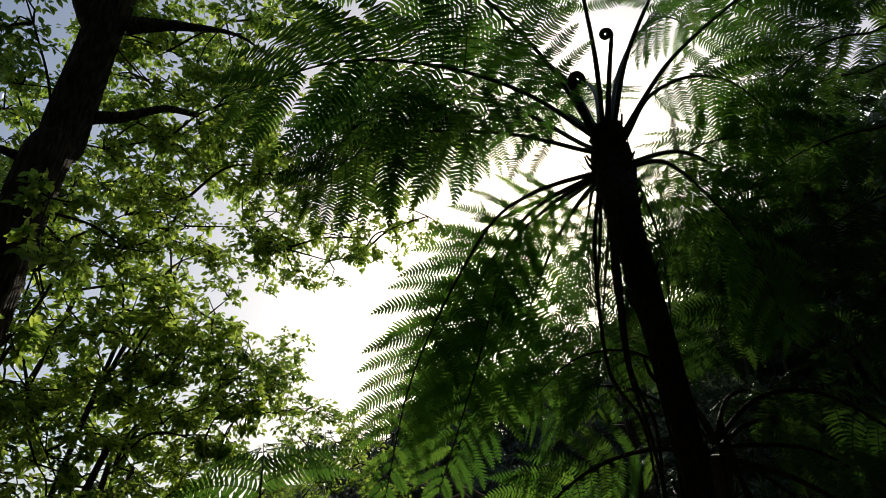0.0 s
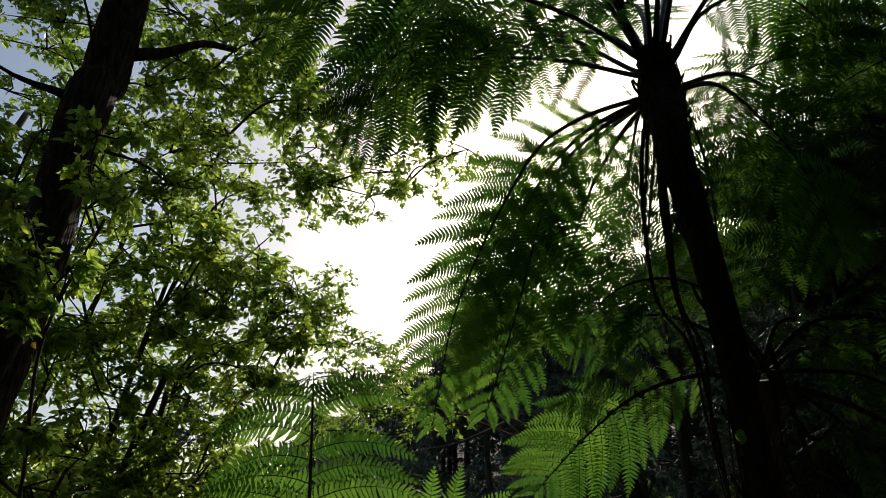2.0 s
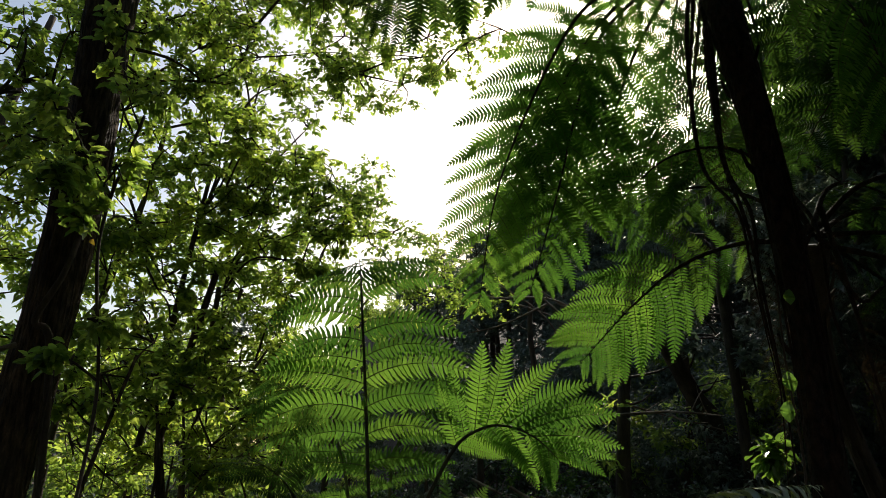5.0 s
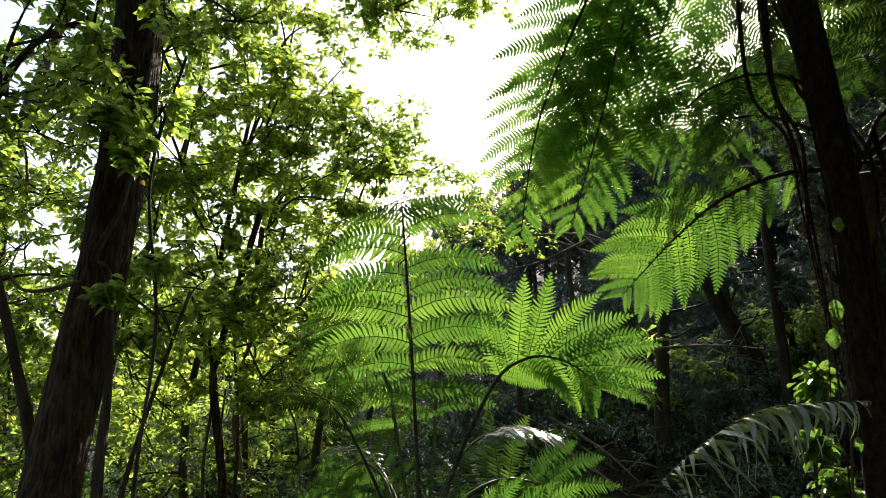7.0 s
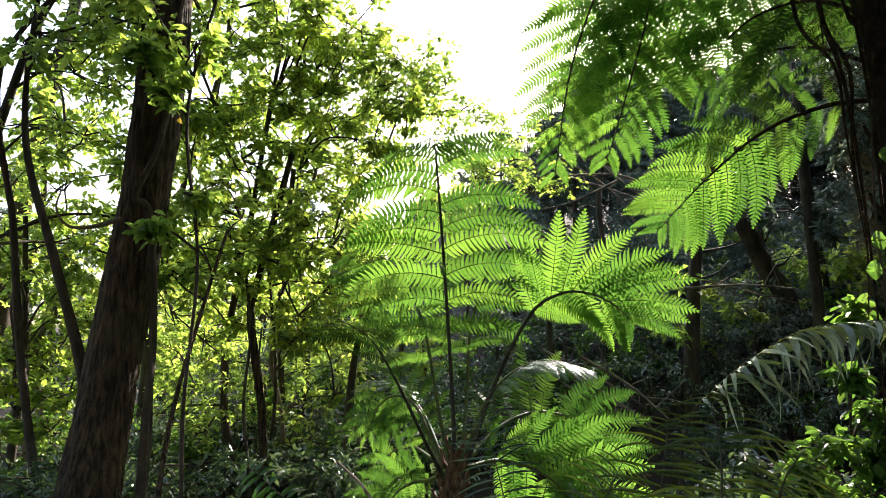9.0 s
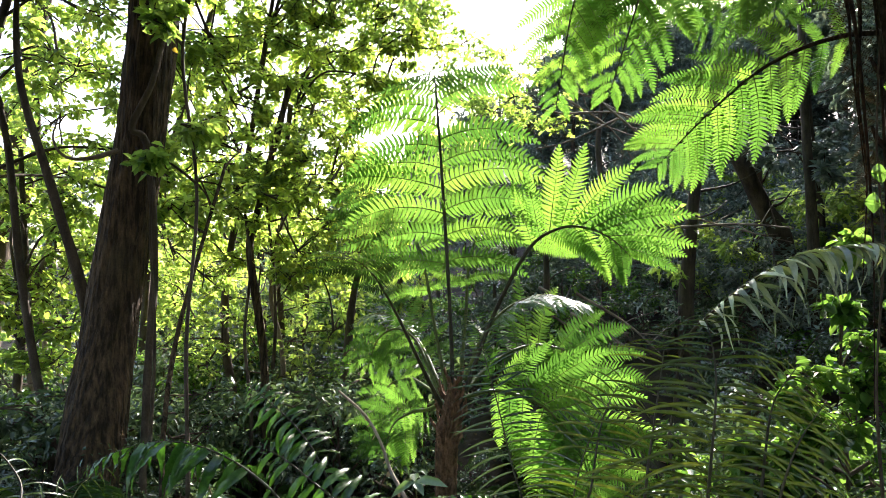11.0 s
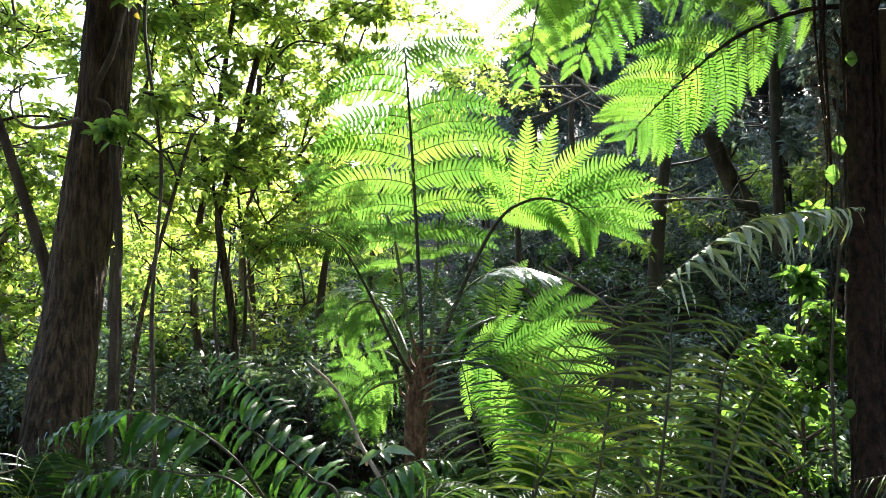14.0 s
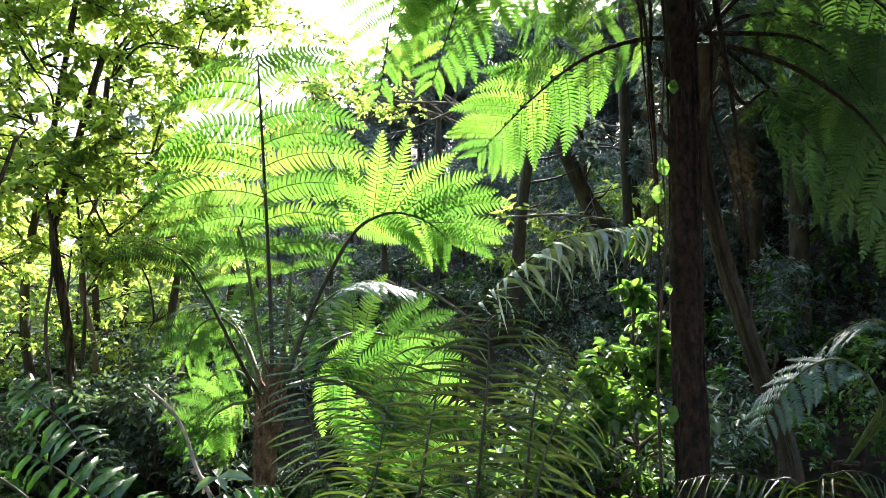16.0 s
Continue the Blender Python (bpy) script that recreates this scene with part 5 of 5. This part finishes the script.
for x, y in spots:
    k = int(r.choice([0, 1, 2, 3, 4], p=[0.25, 0.3, 0.15, 0.15, 0.15]) if x > 0.8 else r.choice([0, 2, 4]) if math.hypot(x, y) > 9.5 else r.choice([0, 1, 2]))
    if math.hypot(x, y) < 6:
        k = int(r.choice([0, 1, 1]))
    m = pose(x, y, float(height(x, y)), 0, 0, r.uniform(0, 360)) @ Matrix.Scale(r.uniform(0.75, 1.2), 4)
    if not (-0.62 < x / y < -0.43 and y < 7.8) and not (-0.2 < x < 1.1 and 8.2 < y < 10.2):
        copy_thing(SHRUBS[k], m)
r = np.random.default_rng(9)
for k in range(30):
    x, y = r.uniform(-7.5, -2.0), r.uniform(6.3, 9.6)
    if math.hypot(x + 1.2, y - 5.6) > 1.6 and math.hypot(x + 3.3, y - 5.6) > 0.8 and not (-0.62 < x / y < -0.43 and y < 7.8):
        copy_thing(SHRUBS[(2, 0, 2, 4)[k % 4]], pose(x, y, float(height(x, y)), 0, 0, r.uniform(0, 360)) @ Matrix.Scale(r.uniform(0.9, 1.3), 4))
for x, y, s in ((1.36, 5.41, 0.75), (1.12, 5.88, 0.85), (1.11, 5.27, 0.6), (1.72, 5.72, 0.7), (1.5, 6.1, 0.6)):
    copy_thing(SHRUBS[4], pose(x, y, float(height(x, y)), 0, 0, x * 300) @ Matrix.Scale(s, 4))

for x, y, s, k in ((0.98, 4.90, 0.75, 1), (1.35, 5.10, 1.06, 0), (0.98, 5.40, 0.90, 7), (1.35, 5.60, 1.44, 0), (1.67, 5.50, 1.10, 7), (0.86, 5.60, 0.80, 4), (1.75, 6.10, 1.00, 2), (1.34, 6.20, 0.95, 4), (2.08, 6.30, 1.00, 2), (1.20, 6.60, 1.00, 4), (1.79, 6.80, 1.38, 0), (0.67, 5.20, 0.80, 1), (1.50, 4.90, 0.80, 3)):
    copy_thing(SHRUBS[k], pose(x, y, float(height(x, y)), 0, 0, x * 300 + y * 70) @ Matrix.Scale(s, 4))

leafy_tree("shrub", "young shrub with broad bright green leaves beside the fern trunk", [(1.48, 4.85, 0.47), (1.47, 4.88, 1.07), (1.56, 4.9, 1.75)], [0.014, 0.01, 0.004], [
    (1.28, 4.75, 0.89, 0.15), (1.45, 4.80, 1.06, 0.16), (1.52, 4.70, 0.76, 0.16), (1.30, 4.65, 0.67, 0.15), (1.63, 4.80, 0.99, 0.13), (1.14, 4.70, 0.59, 0.14), (1.56, 4.85, 1.22, 0.11), (1.25, 4.90, 0.72, 0.13), (1.55, 4.90, 1.83, 0.06), (1.49, 4.90, 1.43, 0.06), (1.08, 4.90, 0.60, 0.14), (0.96, 4.80, 0.47, 0.14)],
    LEAF_SHRUB, BARK_DARK, 0.1, 1300, "undergrowth", "shrub", 6, 0.05, 444, 0.01, 0.8, slim=0.6, split=3)


def crown_of(shrub):
    me = [c for c in shrub.children if c.name.startswith("crown")][0].data
    v = np.zeros(len(me.vertices) * 3, np.float32)
    f = np.zeros(len(me.loops), np.int32)
    me.vertices.foreach_get("co", v)
    me.loops.foreach_get("vertex_index", f)
    return v.reshape(-1, 3), f.reshape(-1, 4)


# the woods' floor further off, too thick to count; haze is in its leaf colour
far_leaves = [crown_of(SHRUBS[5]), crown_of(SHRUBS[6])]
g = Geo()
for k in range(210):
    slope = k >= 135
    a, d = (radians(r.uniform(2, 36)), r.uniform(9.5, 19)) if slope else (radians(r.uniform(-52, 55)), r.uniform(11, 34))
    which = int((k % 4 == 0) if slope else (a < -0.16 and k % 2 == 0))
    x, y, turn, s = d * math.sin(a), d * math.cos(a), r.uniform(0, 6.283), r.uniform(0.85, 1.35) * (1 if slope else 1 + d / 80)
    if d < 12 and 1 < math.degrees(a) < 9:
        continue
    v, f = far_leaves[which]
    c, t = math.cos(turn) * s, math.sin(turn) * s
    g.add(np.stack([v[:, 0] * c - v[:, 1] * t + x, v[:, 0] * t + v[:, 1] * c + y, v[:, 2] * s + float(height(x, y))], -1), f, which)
tagged(new("undergrowth", g.mesh("undergrowth", [LEAF_HAZED, LEAF])), "thick dark leafy undergrowth covering the woods' floor", "undergrowth", kind="stuff")


# ---- bare wood on the shaded slope ----
B = [
    [(-0.18, 12.40, 5.27), (0.51, 12.47, 4.94), (1.48, 12.54, 4.25)], [(-0.87, 11.98, 4.88), (0.10, 12.06, 4.60), (1.23, 12.08, 4.16)],
    [(-0.37, 11.47, 4.90), (0.46, 11.60, 4.32), (1.00, 11.73, 3.48)], [(-0.72, 10.45, 1.68), (0.11, 10.45, 1.26), (0.73, 10.19, 0.86)],
    [(-0.86, 9.94, 1.51), (-0.15, 9.95, 1.07), (0.55, 9.92, 1.03)], [(1.22, 10.77, 2.87), (1.70, 10.72, 2.68), (2.87, 10.47, 2.31)],
    [(1.27, 9.90, 2.50), (2.04, 9.90, 2.53), (2.76, 10.00, 2.47)], [(-0.35, 11.00, 4.47), (0.57, 11.00, 4.43), (1.15, 10.90, 4.07)],
    [(0.13, 10.60, 4.63), (0.95, 10.60, 3.83), (1.52, 10.50, 2.99)], [(0.52, 10.90, 4.32), (-0.22, 10.90, 4.00), (-0.75, 10.90, 3.89)], [(-0.25, 9.30, 1.32), (0.26, 9.30, 1.02), (0.68, 9.20, 0.70)], [(-0.17, 9.60, 1.58), (0.46, 9.50, 1.20), (0.91, 9.40, 0.79)],
]
for k, pts in enumerate(B):
    b = thing("dead_branch", pts[-1], "thin bare grey branch leaning on the shaded slope", "branch", "bare branches")
    line = curve(pts, 20)
    part("stem", Geo().tube(line, [0.022, 0.016, 0.008], 6, 0, 0.08, k), b, materials=BARK_PALE)
    r = np.random.default_rng(700 + k)
    for i in (5, 9, 13, 16):
        d = unit(line[i + 1] - line[i] + r.normal(0, 0.8, 3)) * r.uniform(0.3, 0.7)
        part("side_branch", Geo().tube(curve([line[i], line[i] + d * 0.5 + r.normal(0, 0.05, 3), line[i] + d], 8), [0.009, 0.003], 5), b, materials=BARK_PALE)
for k, (pts, w) in enumerate((([(2.91, 10.99, 2.26), (2.58, 10.91, 2.94), (2.17, 10.75, 3.82), (1.77, 10.51, 4.66)], 0.15), ([(3.64, 11.77, 2.76), (3.52, 11.65, 3.83), (3.41, 11.40, 4.94), (3.31, 11.16, 5.74)], 0.1),
                              ([(-0.66, 10.93, 0.89), (-0.61, 10.95, 1.87), (-0.68, 10.82, 3.20)], 0.06),
                              ([(1.40, 10.40, 1.50), (1.51, 10.40, 2.73), (1.59, 10.30, 3.61), (1.42, 10.20, 4.58)], 0.1), ([(3.06, 10.20, 2.50), (3.02, 10.20, 3.69), (2.98, 10.10, 4.53), (2.94, 10.00, 5.68)], 0.07),
                              ([(2.56, 11.50, 1.85), (2.72, 11.50, 3.10), (2.63, 11.40, 4.43), (2.76, 11.30, 5.73)], 0.06), ([(0.36, 12.50, 3.02), (0.28, 12.50, 4.34), (0.44, 12.40, 5.53)], 0.06))):
    x, y, z = pts[-1]
    r = np.random.default_rng(900 + k)
    puffs = [(x + r.normal(0, 0.8), y + r.normal(0, 0.8), z + r.uniform(-2.6, -1.2), r.uniform(0.35, 0.5)) for _ in range(5 if k == 1 else 0)]
    low = (pts[0][0], pts[0][1], min(float(height(pts[0][0], pts[0][1])) - 0.3, pts[0][2] - 0.1))
    tree = leafy_tree("forest_tree", "dark leaning forest tree on the shaded slope", [low, *pts], [w * 1.2, w, w * 0.8, w * 0.5], puffs, LEAF_HAZED, BARK_DARK, 0.15, 600, "background trees", seed=900 + k, twig=False, limb=0.03, simple=True)
    stem = curve(pts, 30)
    for i in (9, 13, 17, 20, 23, 26):
        a, long = r.uniform(0, 6.283), r.uniform(0.4, 1.0)
        d = np.array([math.cos(a), 0.6 * math.sin(a), r.uniform(0.1, 0.6)]) * long
        part("limb", Geo().tube(curve([stem[i], stem[i] + d * 0.5 + r.normal(0, 0.07, 3), stem[i] + d], 10), [w * 0.22, 0.006], 6, 0, 0.08, i), tree, "thin bare limb", materials=BARK_DARK)


b = thing("dead_branch", (-1.28, 4.4, 0.17), "dead fern stem with curled dry brown leaflets", "branch", "bare branches")
line = curve([(-2.05, 5.2, 0.79), (-1.78, 5.0, 0.65), (-1.6, 4.8, 0.5), (-1.46, 4.6, 0.33), (-1.28, 4.4, 0.17), (-1.15, 4.3, 0.01)], 30)
part("stem", Geo().tube(line, [0.009, 0.013, 0.016, 0.016], 7, 0, 0.12, 8), b, materials=BARK_PALE)
r = np.random.default_rng(77)
for i in (3, 6, 8, 10, 12, 13, 15, 16, 17, 18, 20, 22):
    a = np.linspace(0, 3.6, 9)
    d, e = unit(r.normal(0, 1, 3) * [1, 0.6, 0.5]), unit(r.normal(0, 1, 3) + [0, 0, 1])
    long = r.uniform(0.012, 0.024)
    mid = line[i] + d[None] * (long * (1 + np.sin(a - 1.6)))[:, None] + np.array([0, 0, -1.0]) * (long * 0.9 * (1 - np.cos(a)))[:, None]
    w = unit(np.cross(d, [0, 0, 1]) + e * 0.3)[None] * (long * 0.8 * np.sin(np.linspace(0.25, 3.0, 9)))[:, None]
    k = np.arange(8)
    part("leaf", Geo().add(np.stack([mid - w, mid + w], 1), np.stack([k * 2, k * 2 + 1, k * 2 + 3, k * 2 + 2], -1)), b, "curled dry brown leaflet", materials=DRY)

seedling = thing("seedling", (-1.22, 4.2, 0.26), "small seedling with broad pale shining leaves", "seedling")
top = np.array((-1.21, 4.2, 0.39))
foot = np.array([-1.21, 4.2, float(height(-1.21, 4.2)) - 0.02])
part("stem", Geo().tube(curve([foot, foot * 0.4 + top * 0.6 + [0.03, 0, 0], top], 16), [0.006, 0.004], 5), seedling, materials=STIPE_GREEN)
for way, long in (((1, -0.1, 0.05), 0.21), ((-0.75, -0.4, -0.35), 0.17), ((-0.2, 0.8, 0.2), 0.15), ((0.55, -0.7, -0.3), 0.13)):
    part("leaf", Geo().leaves([top], [way], [[0, -0.5, 1]], [long], 0.4), seedling, materials=SEEDLING)


# ---- low ferns on the forest floor ----
def ground_fern(k, fronds, reach, wide):
    r = np.random.default_rng(800 + k)
    plant = thing("ground_fern", (0, 0, 0), "low dark green fern on the forest floor", "fern", "low ferns")
    for i in range(fronds):
        a = i / fronds * 6.283 + r.normal(0, 0.25)
        d = np.array([math.cos(a), math.sin(a), 0])
        L = reach * r.uniform(0.75, 1.15)
        c = curve([(0, 0, 0), d * L * 0.3 + [0, 0, L * 0.5], d * L * 0.7 + [0, 0, L * 0.62], d * L * 1.05 + [0, 0, L * 0.4]], 40)
        t = unit(np.gradient(c, axis=0))
        g = Geo().tube(c, [0.006, 0.002], 4, 1)
        q = np.arange(8, 39)
        u = (q - 8) / 31
        w = wide * (0.5 + 1.6 * u) ** 0.4 * (1 - u) ** 0.6 + 0.02
        side = unit(np.cross(t[q], [0, 0, 1]))
        for sgn in (1, -1):
            g.leaves(c[q], side * sgn + t[q] * 0.35 + r.normal(0, 0.08, (31, 3)), np.array([0, 0, 1]) + r.normal(0, 0.2, (31, 3)), w, 0.2, 0, 0.3, 0.1)
        part("frond", g, plant, materials=[FERN_DIM, STIPE_GREEN])
    return plant


LOW = [ground_fern(0, 8, 0.6, 0.13), ground_fern(1, 7, 0.75, 0.16), ground_fern(2, 9, 0.45, 0.1)]
homes = [(-0.9, 4.3), (-2.3, 4.9), (0.6, 3.9)]
for plant, (x, y) in zip(LOW, homes):
    plant.location = (x, y, float(height(x, y)))
spots = []
r = np.random.default_rng(12)
while len(spots) < 62:
    x, y = (r.uniform(-5, 4), r.uniform(2.6, 8.5)) if len(spots) < 40 else (r.uniform(-4.2, 1.5), r.uniform(3.4, 6.6))
    if math.hypot(x, y) > 3.0 and math.hypot(x + 1.3, y - 5.9) > 0.5 and not (-0.7 < x < 2.6 and y < 4.6) and all(math.hypot(x - p, y - q) > 0.38 for p, q in spots + homes):
        spots.append((x, y))
for i, (x, y) in enumerate(spots):
    copy_thing(LOW[i % 3], pose(x, y, float(height(x, y)), 0, 0, r.uniform(0, 360)) @ Matrix.Scale(r.uniform(0.7, 1.25), 4))
